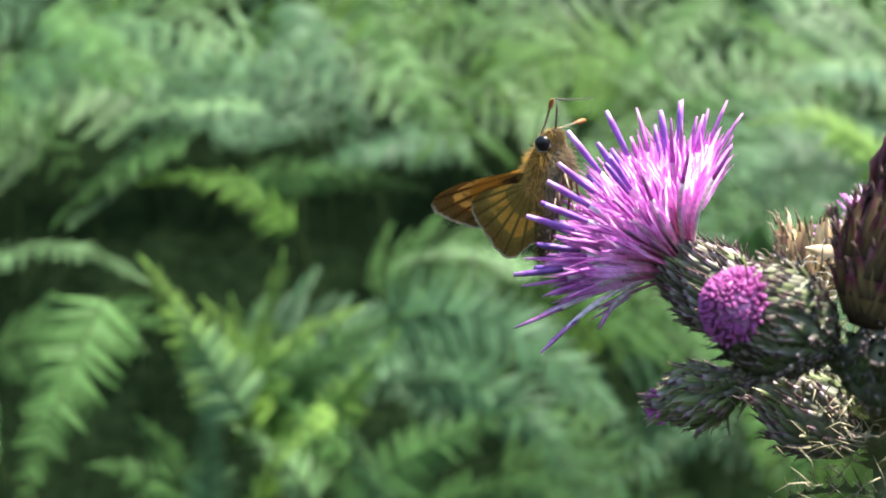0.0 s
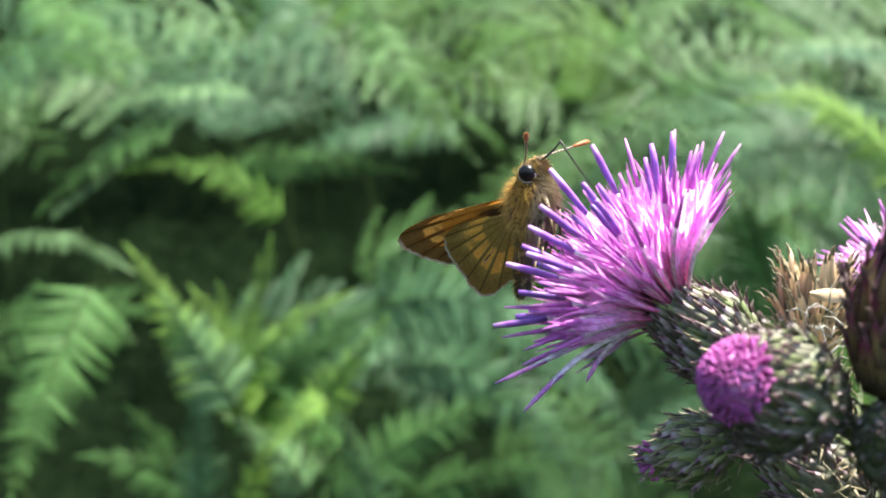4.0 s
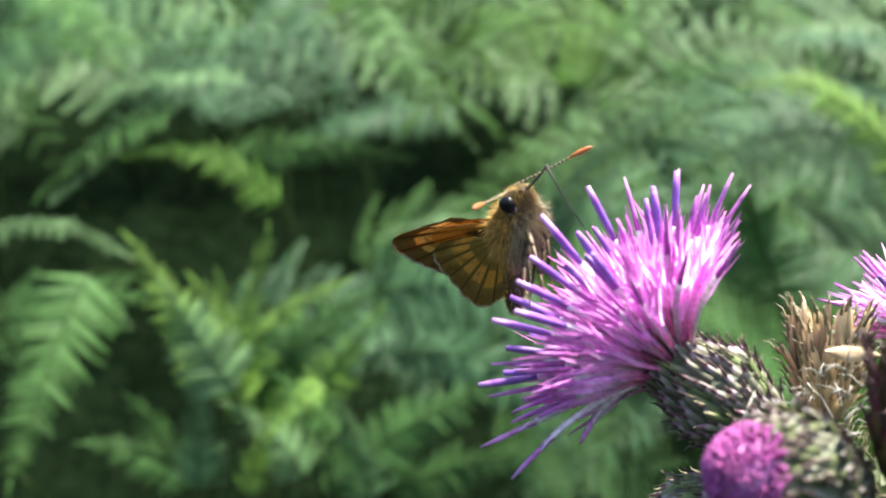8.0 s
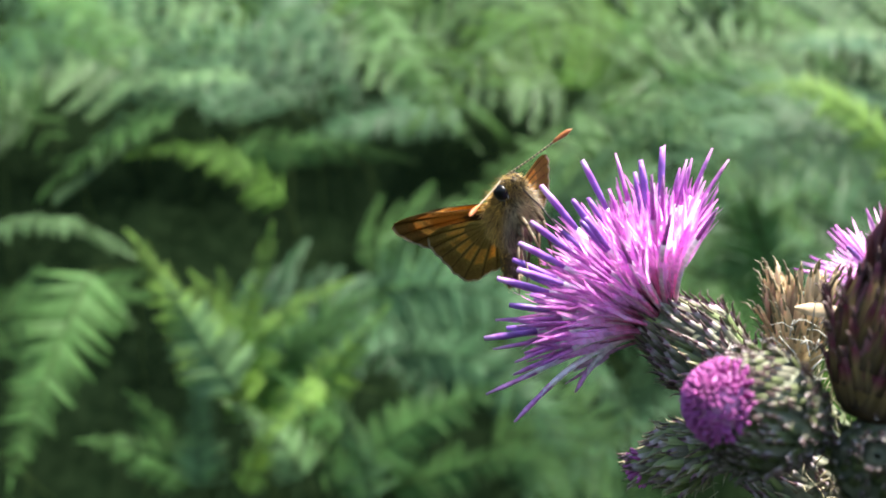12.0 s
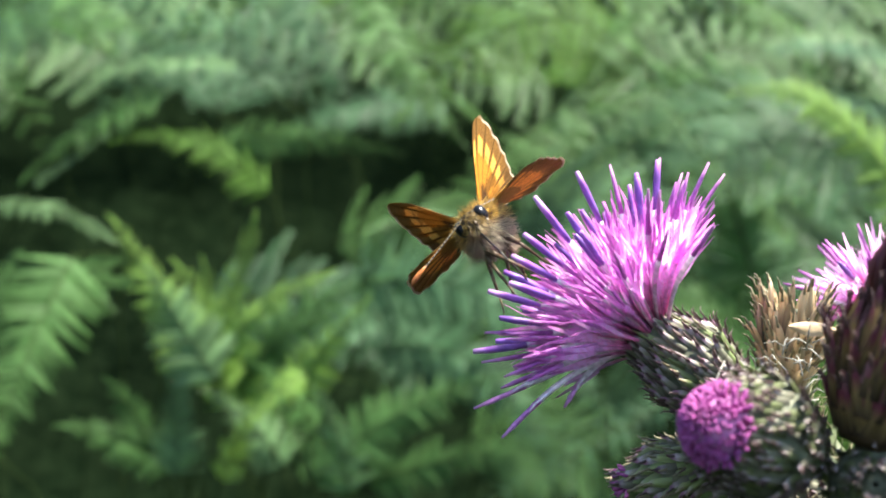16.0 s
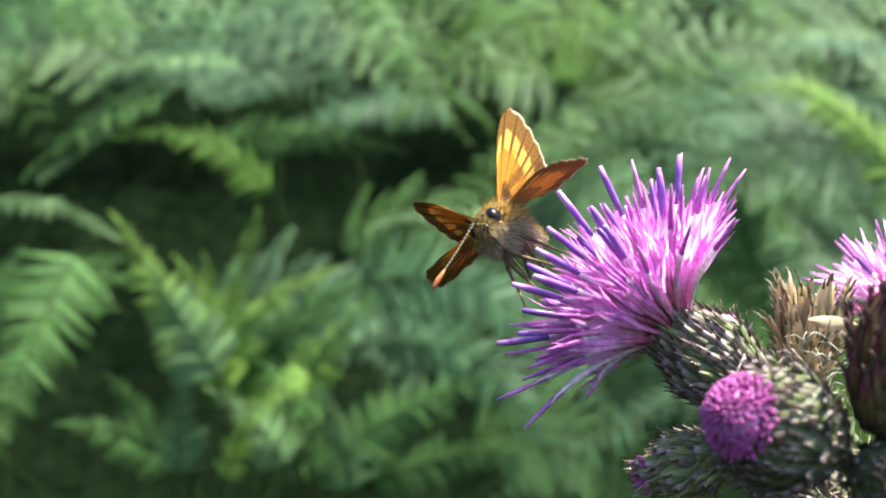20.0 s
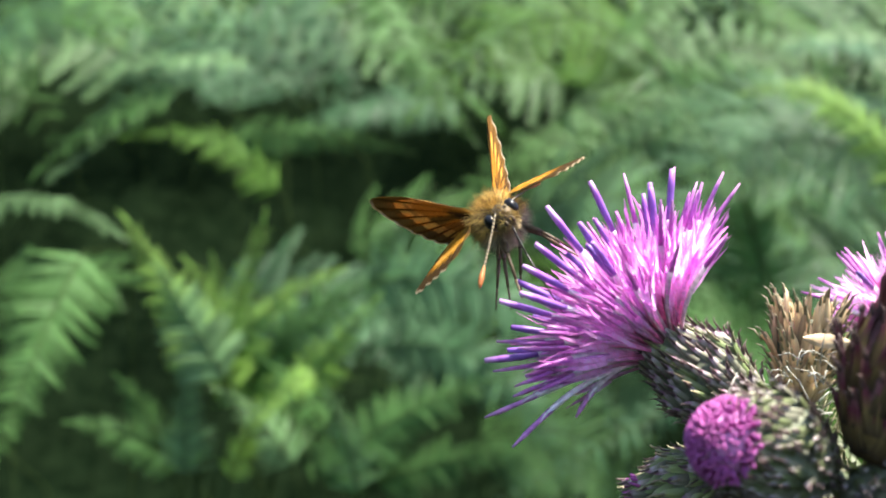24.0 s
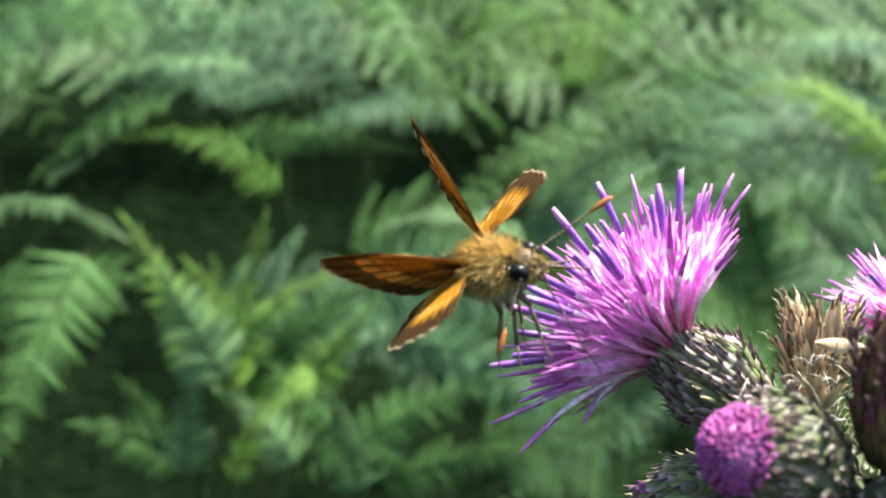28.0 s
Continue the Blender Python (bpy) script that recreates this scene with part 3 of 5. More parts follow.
def floret_mesh(spread, long, kind, seed, foot_r, droop=0.0):
    """One floret that leaves the head and bends out by the angle spread, in the plane of x and z.
    pink: a tube that opens into five straps; violet: with a stout anther tube; style: pale with a slender purple tip; limp: withered."""
    rnd = random.Random(seed)
    g = Geo()
    steps = 10
    p, pts = Vector((foot_r, 0, 0)), []
    wob = rnd.uniform(-0.3, 0.3) if kind == "pink" else rnd.uniform(-0.12, 0.12)
    for i in range(steps + 1):
        q = i / steps
        pts.append(p.copy())
        a = spread * (0.70 + 0.36 * min(1, q * 1.6)) + wob * (q - 0.5) + droop * (q - 0.4)
        p = p + Vector((math.sin(a), 0.25 * wob * math.sin(q * 5 + seed), math.cos(a))) * long / steps
    if kind == "pink":
        split = 5
        g.tube(pts[:split + 1], [0.00024 * (1 + 0.6 * (i / split) ** 2) for i in range(split + 1)], 5, 0)
        d = (pts[-1] - pts[split]).normalized()
        side = d.orthogonal().normalized()
        for k in range(5):
            a = 2 * math.pi * k / 5 + rnd.uniform(-0.4, 0.4)
            o = side * math.cos(a) + d.cross(side) * math.sin(a)
            t = d.cross(o)
            reach = long * rnd.uniform(0.34, 0.55)
            flare = rnd.uniform(0.10, 0.30)
            left, right = [], []
            for i in range(5):
                q = i / 4
                c = pts[split] + d * reach * q + o * (0.00025 + reach * flare * q * q) + t * reach * 0.05 * math.sin(3 * q + k)
                w = (0.00029, 0.00035, 0.00033, 0.00022, 0.00004)[i]
                left.append(c + t * w)
                right.append(c - t * w)
            g.strip(left, right, 0)
        if seed % 3 == 0:
            g.tube(pts[split:], [0.00022, 0.00024, 0.00022, 0.00022, 0.0002, 0.00008], 5, 3)
    elif kind == "violet":
        g.tube(pts[:8], [0.00026 * (1 + 0.07 * i) for i in range(8)], 5, 2)
        g.tube(pts[7:], [0.00034, 0.00045, 0.00047, 0.00032], 7, 1)
    elif kind == "style":
        g.tube(pts[:8], [0.00028 * (1 + 0.07 * i) for i in range(8)], 6, 2)
        g.tube(pts[7:], [0.00034, 0.00030, 0.00028, 0.00012], 6, 3)
    else:
        g.tube(pts[:8], [0.0002, 0.00026, 0.0003, 0.00034, 0.00038, 0.0004, 0.00042, 0.0004], 6, 2)
        g.tube(pts[7:], [0.0004, 0.0003, 0.00034, 0.00012], 6, 3)
        for s in (-1, 1):
            g.tube([pts[6], pts[6] + (pts[8] - pts[6]) * 0.7 + Vector((0, 0.0006 * s, 0.0002)), pts[8] + Vector((0, 0.0011 * s, 0))], [0.0002, 0.00022, 0.00005], 4, 2)
    return g.mesh("floret", [PETAL, ANTHER, PALE, STYLE])


def fan_pose(out, near):
    """The turn about the head's axis and the angle from it of a floret that leans out degrees across and near degrees forwards."""
    a, b = radians(out), radians(near)
    d = Vector((math.sin(b), math.cos(b) * math.sin(a), math.cos(b) * math.cos(a)))
    return math.atan2(d.y, d.x), math.acos(max(-1.0, min(1.0, d.z)))


def florets(ob, long, foot_r, at_z, wide, deep, count, seed, pale, loose=(), skew=0):
    """A brush of florets on a head that fans out by wide degrees across and deep degrees forwards and back;
    loose: the long ones that stand clear, (kind, degrees across, degrees forwards, length in millimetres, droop)."""
    rnd = random.Random(seed)
    bins, top = 7, radians(max(wide, deep) + skew)
    stock = {}
    for b in range(bins):
        foot = foot_r * ((b + 0.5) / bins) ** 0.7
        for kind, n in (("pink", 5), ("style", 2), ("violet", 1)):
            stock[b, kind] = [floret_mesh(top * (b + 0.5) / bins, long * rnd.uniform(0.92, 1.06) * (1.12 if kind != "pink" else 1), kind, seed + 31 * b + v, foot) for v in range(n)]
    for i in range(count):
        r, a = math.sqrt((i + 0.5) / count), i * 2.39996
        turn, lean = fan_pose(skew + wide * r * math.sin(a) + rnd.uniform(-6, 6), deep * r * math.cos(a) + rnd.uniform(-6, 6))
        b = min(bins - 1, int(bins * lean / top))
        u = rnd.random()
        kind = "pink" if u > pale else ("violet" if u < 0.25 * pale else "style")
        size = rnd.uniform(0.82, 1.06) * (1 - 0.10 * r)
        m = Matrix.Translation((0, 0, at_z - rnd.uniform(0, 0.0015))) @ Matrix.Rotation(turn, 4, "Z") @ pose(0, 0, 0, rnd.uniform(-6, 6), rnd.uniform(-5, 5), rnd.uniform(-8, 8)) @ Matrix.Scale(size, 4)
        part("floret", rnd.choice(stock[b, kind]), ob, m)
    for i, (kind, out, near, reach, droop) in enumerate(loose):
        turn, lean = fan_pose(out, near)
        me = floret_mesh(lean, reach / 1000 / math.cos(radians(near)), kind, seed + 500 + i, foot_r * 0.6 * min(1, lean), droop)
        part("floret", me, ob, Matrix.Translation((0, 0, at_z - 0.0008)) @ Matrix.Rotation(turn, 4, "Z"))


thistle = thing("thistle", pose(0.056, 0.142, 0), "spiny thistle with purple flower heads and buds on a woolly stem", "plant")
B_MIX = [bract_mesh("bract", BRACT, 0.0034, 0.0007, 0.0010), bract_mesh("bract", BRACT, 0.0032, 0.0008, 0.0008, 0.0001), bract_mesh("bract", BRACT_GREEN, 0.0033, 0.0007, 0.0008), bract_mesh("bract", BRACT, 0.0033, 0.0007, 0.0014, 0.0003)]
B_BUD = [bract_mesh("bract", BRACT_BUD, 0.0023, 0.0007, 0.0007, 0.0002), bract_mesh("bract", BRACT_BUD, 0.0024, 0.0008, 0.0006, 0.0001), bract_mesh("bract", BRACT, 0.0024, 0.0007, 0.0008, 0.0001)]
B_GREEN = [bract_mesh("bract", BRACT_GREEN, 0.0031, 0.0009, 0.0010), bract_mesh("bract", BRACT, 0.0033, 0.0010, 0.0008, 0.0001), bract_mesh("bract", BRACT_GREEN, 0.0034, 0.0010, 0.0008, 0.0001)]
B_DARK = [bract_mesh("bract", BRACT_DARK, 0.0062, 0.0008, 0.0008), bract_mesh("bract", BRACT_DARK, 0.0056, 0.0009, 0.0012, 0.0002), bract_mesh("bract", BRACT_DARK, 0.0066, 0.0007, 0.0006, 0.0001)]
B_STRAW = [bract_mesh("bract", STRAW, 0.0042, 0.0009, 0.0014, 0.0005), bract_mesh("bract", STRAW, 0.0050, 0.0009, 0.0008, 0.0001), bract_mesh("bract", STRAW, 0.0038, 0.0010, 0.0018, 0.0008)]

# open flower head on which the butterfly feeds
AX = Vector((-0.79, 0.03, 0.61)).normalized()
MOUTH = at(26.3, 142, -11.3)
flower = head("flower_head", thistle, MOUTH - AX * 0.017, AX, 0.017, 0.0064, 0.0041, B_MIX, 14, 20, "open purple flower head with a spread brush of florets")
VIOLETS = ((25, 8, 23.9), (10, 16, 24.5), (14, 24, 20.3), (-1, 22, 22.3), (-9, 26, 22.0), (-17, 30, 20.7), (-22, 20, 22.8), (-30, 10, 20.4), (-39, 5, 20.3), (-42, 12, 23.2), (53, 0, 22.3))
STYLES = ((46, -10, 19.4), (29, 10, 18.8), (64, -5, 20.9), (70, 8, 22.4), (79, 0, 22.2), (62, 12, 20.4), (-46, 8, 22.1), (38, -12, 17.5), (20, -20, 19.0), (5, -15, 19.0), (-52, 16, 19.5), (74, -14, 18.5), (57, 18, 19.0), (-35, 22, 19.0), (-44, 30, 17.0), (-55, 24, 16.5), (-28, 36, 17.0), (-50, 2, 18.0))
LIMP = ((-61, 10, 24.0, -0.15), (-72, 14, 22.5, 0.25), (-78, 4, 14.0, 0.5), (-60, -8, 20.0, -0.1))
florets(flower, 0.0190, 0.0032, 0.0162, 69, 52, 290, 5, 0.24,
        [("violet", o, n, r, 0.0) for o, n, r in VIOLETS] + [("style", o, n, r, 0.0) for o, n, r in STYLES] + [("limp", *v) for v in LIMP], skew=11)

# half-open bud close to the lens
AX_BUD = Vector((-0.80, -0.52, 0.26)).normalized()
TOP_BUD = at(25.3, 108, -17.4)
bud = head("flower_bud", thistle, TOP_BUD - AX_BUD * 0.0165, AX_BUD, 0.0165, 0.0070, 0.0027, B_BUD, 15, 25, "swollen bud with a domed magenta tip", lift=(0.04, 0.75))


def dome(ob, at_z, wide, count, seed, mats, long, lean=1.0):
    """Closed florets packed into a dome on a bud."""
    rnd = random.Random(seed)
    stock = []
    for v in range(3):
        g = Geo()
        g.tube([(0, 0, 0), (0, 0, long * 0.6), (0.00008 * v, 0, long * 0.88), (0.0001, 0, long)], [0.00018, 0.00025, 0.00025, 0.00013], 5)
        stock.append(g.mesh("floret", [mats[v % len(mats)]]))
    for i in range(count):
        q = math.sqrt((i + 0.5) / count) * rnd.uniform(0.94, 1.05)
        a = i * 2.39996 + rnd.uniform(-0.15, 0.15)
        tilt = q * 1.15 * lean
        m = Matrix.Rotation(a, 4, "Z") @ Matrix.Translation((wide * q * 0.72, 0, at_z - wide * 0.72 * q * q)) @ Matrix.Rotation(tilt, 4, "Y") @ pose(0, 0, 0, rnd.uniform(-9, 9), rnd.uniform(-9, 9), 0) @ Matrix.Diagonal((1, 1, rnd.uniform(0.94, 1.03), 1))
        part("floret", rnd.choice(stock), ob, m)


TIP = graded("bud_tip", [(0.0, (0.30, 0.04, 0.20)), (0.6, (0.52, 0.13, 0.42)), (1.0, (0.68, 0.30, 0.60))], 0.0042, 0.5, 0.3, (0.8, 1.25))
TIP_PALE = graded("bud_tip_pale", [(0.0, (0.30, 0.04, 0.20)), (0.6, (0.56, 0.17, 0.47)), (1.0, (0.78, 0.46, 0.72))], 0.0042, 0.5, 0.3, (0.8, 1.25))
g = Geo()
g.ball((0, 0, 0.0144), (0.0034, 0.0034, 0.0036), 12, 20)
part("floret_cushion", g.mesh("floret_cushion", [TIP]), bud, None, "packed magenta florets")
dome(bud, 0.0174, 0.0047, 290, 3, [TIP, TIP, TIP_PALE], 0.0016)
# small green bud below
AX_SMALL = Vector((-0.93, 0.1, -0.28)).normalized()
small = head("green_bud", thistle, at(25.4, 148, -33.2) - AX_SMALL * 0.0120, AX_SMALL, 0.0115, 0.0050, 0.0022, B_GREEN, 10, 14, "closed green bud with pale spine tips")
dome(small, 0.0117, 0.0020, 36, 9, [TIP], 0.0026, 0.5)
# withered straw-coloured head
AX_DRY = Vector((0.08, 0.05, 1)).normalized()
dry = head("withered_head", thistle, at(47, 147, -20), AX_DRY, 0.0115, 0.0040, 0.0042, B_STRAW, 9, 14, "withered straw-brown head with ragged tips")
# dark head
AX_DARK = Vector((0.32, -0.02, 1)).normalized()
dark = head("dark_head", thistle, at(43.5, 112, -20.5), AX_DARK, 0.0165, 0.0070, 0.0050, B_DARK, 8, 23, "large dark maroon head past flowering", core=BRACT_DARK)
rnd_d = random.Random(8)
strands = []
for v in range(4):
    g = Geo()
    lean = -0.0035 - 0.0006 * v
    g.tube([(0, 0, 0), (0.0009, 0, 0.006), (0.0005 * v - 0.0006, 0.0004, 0.013), (lean, 0.0004 * v, 0.020)], [0.0004, 0.0006, 0.00042, 0.0001], 5)
    strands.append(g.mesh("floret", [MAROON]))
for i in range(110):
    q = math.sqrt((i + 0.5) / 110)
    m = Matrix.Rotation(i * 2.39996, 4, "Z") @ Matrix.Translation((0.0048 * q, 0, 0.0145)) @ pose(0, 0, 0, rnd_d.uniform(-9, 9), rnd_d.uniform(-11, 3), 0) @ Matrix.Diagonal((1, 1, rnd_d.uniform(0.5, 0.85), 1))
    part("floret", strands[i % 4], dark, m)
# pale dried styles curled over them
for i in range(7):
    g = Geo()
    a = radians(200 + 23 * i)
    o = Vector((math.cos(a), math.sin(a), 0))
    s = Vector((-o.y, o.x, 0)) * rnd_d.choice((-1, 1))
    g.tube([o * 0.0056 + Vector((0, 0, 0.0135)), o * 0.0062 + Vector((0, 0, 0.0175)), o * 0.0056 + s * 0.001 + Vector((0, 0, 0.0205 + 0.0005 * i)), o * 0.0050 + s * 0.0035 + Vector((0, 0, 0.0225)), o * 0.0048 + s * 0.0055 + Vector((0, 0, 0.0232))], [0.0002, 0.0003, 0.00034, 0.00034, 0.0002], 6)
    part("dried_style", g.mesh("dried_style", [WOOL]), dark, None, "pale curled dried fibre")
# second open flower behind
AX_BACK = Vector((-0.35, 0.1, 0.9)).normalized()
back = head("small_flower_head", thistle, at(70, 168, -10) - AX_BACK * 0.012, AX_BACK, 0.012, 0.0040, 0.0028, B_MIX, 6, 11, "smaller purple flower head behind the dark one")
florets(back, 0.0150, 0.0024, 0.0112, 66, 60, 90, 17, 0.3)

g = Geo()
knot = at(54, 136, -30)
g.tube([at(50, 142, -1110), at(56, 143, -700), at(58, 140, -300), at(57, 138, -80), at(55, 137, -45), knot], [0.0042, 0.004, 0.0032, 0.0022, 0.0019, 0.0019], 10)
for target in (MOUTH - AX * 0.017, TOP_BUD - AX_BUD * 0.0165, at(25.4, 148, -33.2) - AX_SMALL * 0.0120, at(47, 147, -20), at(43.5, 112, -20.5), at(70, 168, -10) - AX_BACK * 0.012):
    mid = (knot + target) / 2 + Vector((0.002, 0, -0.003))
    g.tube([knot - Vector((0, 0, 0.004)), mid, target], [0.0016, 0.0013, 0.0014], 8)
part("stem", g.mesh("stem", [STEM]), thistle)

# straw flake caught on the withered head
g = Geo()
g.grid([[(-0.0029 + 0.0058 * i / 8, (0.00085 * math.sin(math.pi * (0.06 + 0.9 * i / 8))) * s, 0.0002 * math.cos(i * 0.9) + 0.00025 * (1 - s * s)) for s in (-1, -0.5, 0, 0.5, 1)] for i in range(9)])
part("straw_flake", g.mesh("straw_flake", [CHAFF]), thistle, Matrix.Translation(at(46.9, 137.2, -10.4)) @ pose(0, 0, 0, 74, 4, 3) @ Matrix.Scale(1.15, 4), "loose cream-coloured straw flake")

# shaded head under the bud
head("shaded_head", thistle, at(51, 140, -37), Vector((-0.75, -0.12, 0.5)), 0.015, 0.0064, 0.0036, B_MIX, 10, 16, "olive-brown closed head in the shade of the bud")
# young bud and spiny leaves below the heads
AX_YOUNG = Vector((-0.35, -0.75, 0.3)).normalized()
young = head("young_bud", thistle, at(45.2, 113, -26.0), AX_YOUNG, 0.009, 0.0052, 0.0016, B_BUD, 8, 12, "small tight green bud with whitish spines")
low = head("lower_bud", thistle, at(55, 132, -40), Vector((0.5, -0.6, 0.5)), 0.010, 0.0046, 0.0016, B_GREEN, 8, 12, "small green bud lower on the stem")


def spiny_leaf(long, wide, seed):
    """A narrow wavy leaf, folded along its rib, with spines on its lobes; x to the tip."""
    rnd = random.Random(seed)
    g = Geo()
    steps = 14
    rows = []
    for i in range(steps + 1):
        q = i / steps
        w = wide * (1 - q) ** 0.7 * (1.0 if i % 2 else 0.45)
        z = -0.35 * long * q * q
        rows.append([(long * q, -w, z + w * 0.5), (long * q, -w * 0.4, z + w * 0.15), (long * q, 0, z), (long * q, w * 0.4, z + w * 0.15), (long * q, w, z + w * 0.5)])
        if i % 2 and i < steps:
            for s in (-1, 1):
                p = Vector((long * q, w * s, z + w * 0.5))
                d = Vector((0.5, s, rnd.uniform(-0.2, 0.7))).normalized()
                g.tube([p - d * 0.0006, p + d * 0.0012, p + d * rnd.uniform(0.0025, 0.004)], [0.00018, 0.00012, 0.00002], 4, 1)
    g.grid(rows)
    return g.mesh("spiny_leaf", [LEAF, SPINE])


LEAF = tissue("thistle_leaf", (0.05, 0.075, 0.025), (0.13, 0.16, 0.07), 500, 0.6, 0.15)
rnd_l = random.Random(21)
leaf_stock = [spiny_leaf(0.012, 0.0022, 1), spiny_leaf(0.017, 0.0026, 2), spiny_leaf(0.009, 0.0018, 3)]
for i in range(22):
    z = -27 - i * 1.9
    m = Matrix.Translation(at(54 + 2.2 * math.cos(i * 2.4), 137 + 2.2 * math.sin(i * 2.4), z)) @ pose(0, 0, 0, 0, 0, math.degrees(i * 2.4)) @ pose(0, 0, 0, rnd_l.uniform(-30, 30), rnd_l.uniform(-55, 10), 0)
    part("spiny_leaf", leaf_stock[i % 3], thistle, m)
for i in range(26):
    z = -75 - i * 38
    m = Matrix.Translation(at(57 + 3 * math.cos(i * 2.4), 139 + 3 * math.sin(i * 2.4), z)) @ pose(0, 0, 0, 0, 0, math.degrees(i * 2.4)) @ pose(0, 0, 0, rnd_l.uniform(-30, 30), rnd_l.uniform(-40, 10), 0) @ Matrix.Diagonal((2.5, 2.5, 2.5, 1))
    part("spiny_leaf", leaf_stock[i % 3], thistle, m)

# small spiny leaves along the short stalks of the heads
for target in (MOUTH - AX * 0.017, at(25.4, 148, -33.2) - AX_SMALL * 0.0120, at(47, 147, -20)):
    for i in range(8):
        p = knot.lerp(target, 0.25 + 0.11 * i)
        m = frame_on(p, (target - knot).normalized()) @ pose(0, 0, 0, 0, 0, 137.5 * i) @ pose(0, 0, 0, rnd_l.uniform(-20, 20), rnd_l.uniform(-60, -25), 0) @ Matrix.Scale(rnd_l.uniform(0.5, 0.75), 4)
        part("spiny_leaf", leaf_stock[i % 3], thistle, m)

# loose spines, woolly threads and dry hairs between the heads
g = Geo()
rnd_w = random.Random(5)
for i in range(110):
    c = at(rnd_w.triangular(38, 60, 49), rnd_w.triangular(124, 144, 132), rnd_w.triangular(-46, -26, -34))
    d = Vector((rnd_w.gauss(-0.3, 1), rnd_w.gauss(-0.4, 1), rnd_w.gauss(0.1, 1))).normalized()
    ln = rnd_w.uniform(0.002, 0.0052)
    bend = Vector((rnd_w.gauss(0, 1), rnd_w.gauss(0, 1), rnd_w.gauss(0, 1))) * ln * 0.15
    g.tube([c, c + d * ln * 0.5 + bend, c + d * ln], [0.00014, 0.0001, 0.00003], 4, 0)
for i in range(36):
    c = at(rnd_w.gauss(44, 4), rnd_w.gauss(137, 3), rnd_w.gauss(-16.5, 1.6))
    d = Vector((rnd_w.gauss(0, 1), rnd_w.gauss(0, 0.6), rnd_w.gauss(0.2, 0.6))).normalized()
    ln = rnd_w.uniform(0.002, 0.005)
    g.tube([c, c + d * ln * 0.5 + Vector((0, 0, 0.0006)), c + d * ln], [0.00012, 0.0001, 0.00005], 4, 1)
tagged(part("spine_tuft", g.mesh("spine_tuft", [SPINE, WOOL]), thistle, None, "fine straw-coloured spines and woolly threads"), kind="stuff")
# one dry hair lying across the open head
g = Geo()
g.tube([at(34.5, 133.5, -14.2), at(33.2, 133, -17), at(32.2, 133.4, -19.5), at(31.6, 134, -21.5)], [0.0001, 0.00013, 0.00011, 0.00004], 5)
part("dry_hair", g.mesh("dry_hair", [WOOL]), thistle, None, "single pale dry hair")

# ---- butterfly
butterfly = thing("butterfly", Matrix(), "orange-brown skipper butterfly with furry body feeding on the thistle", "butterfly")


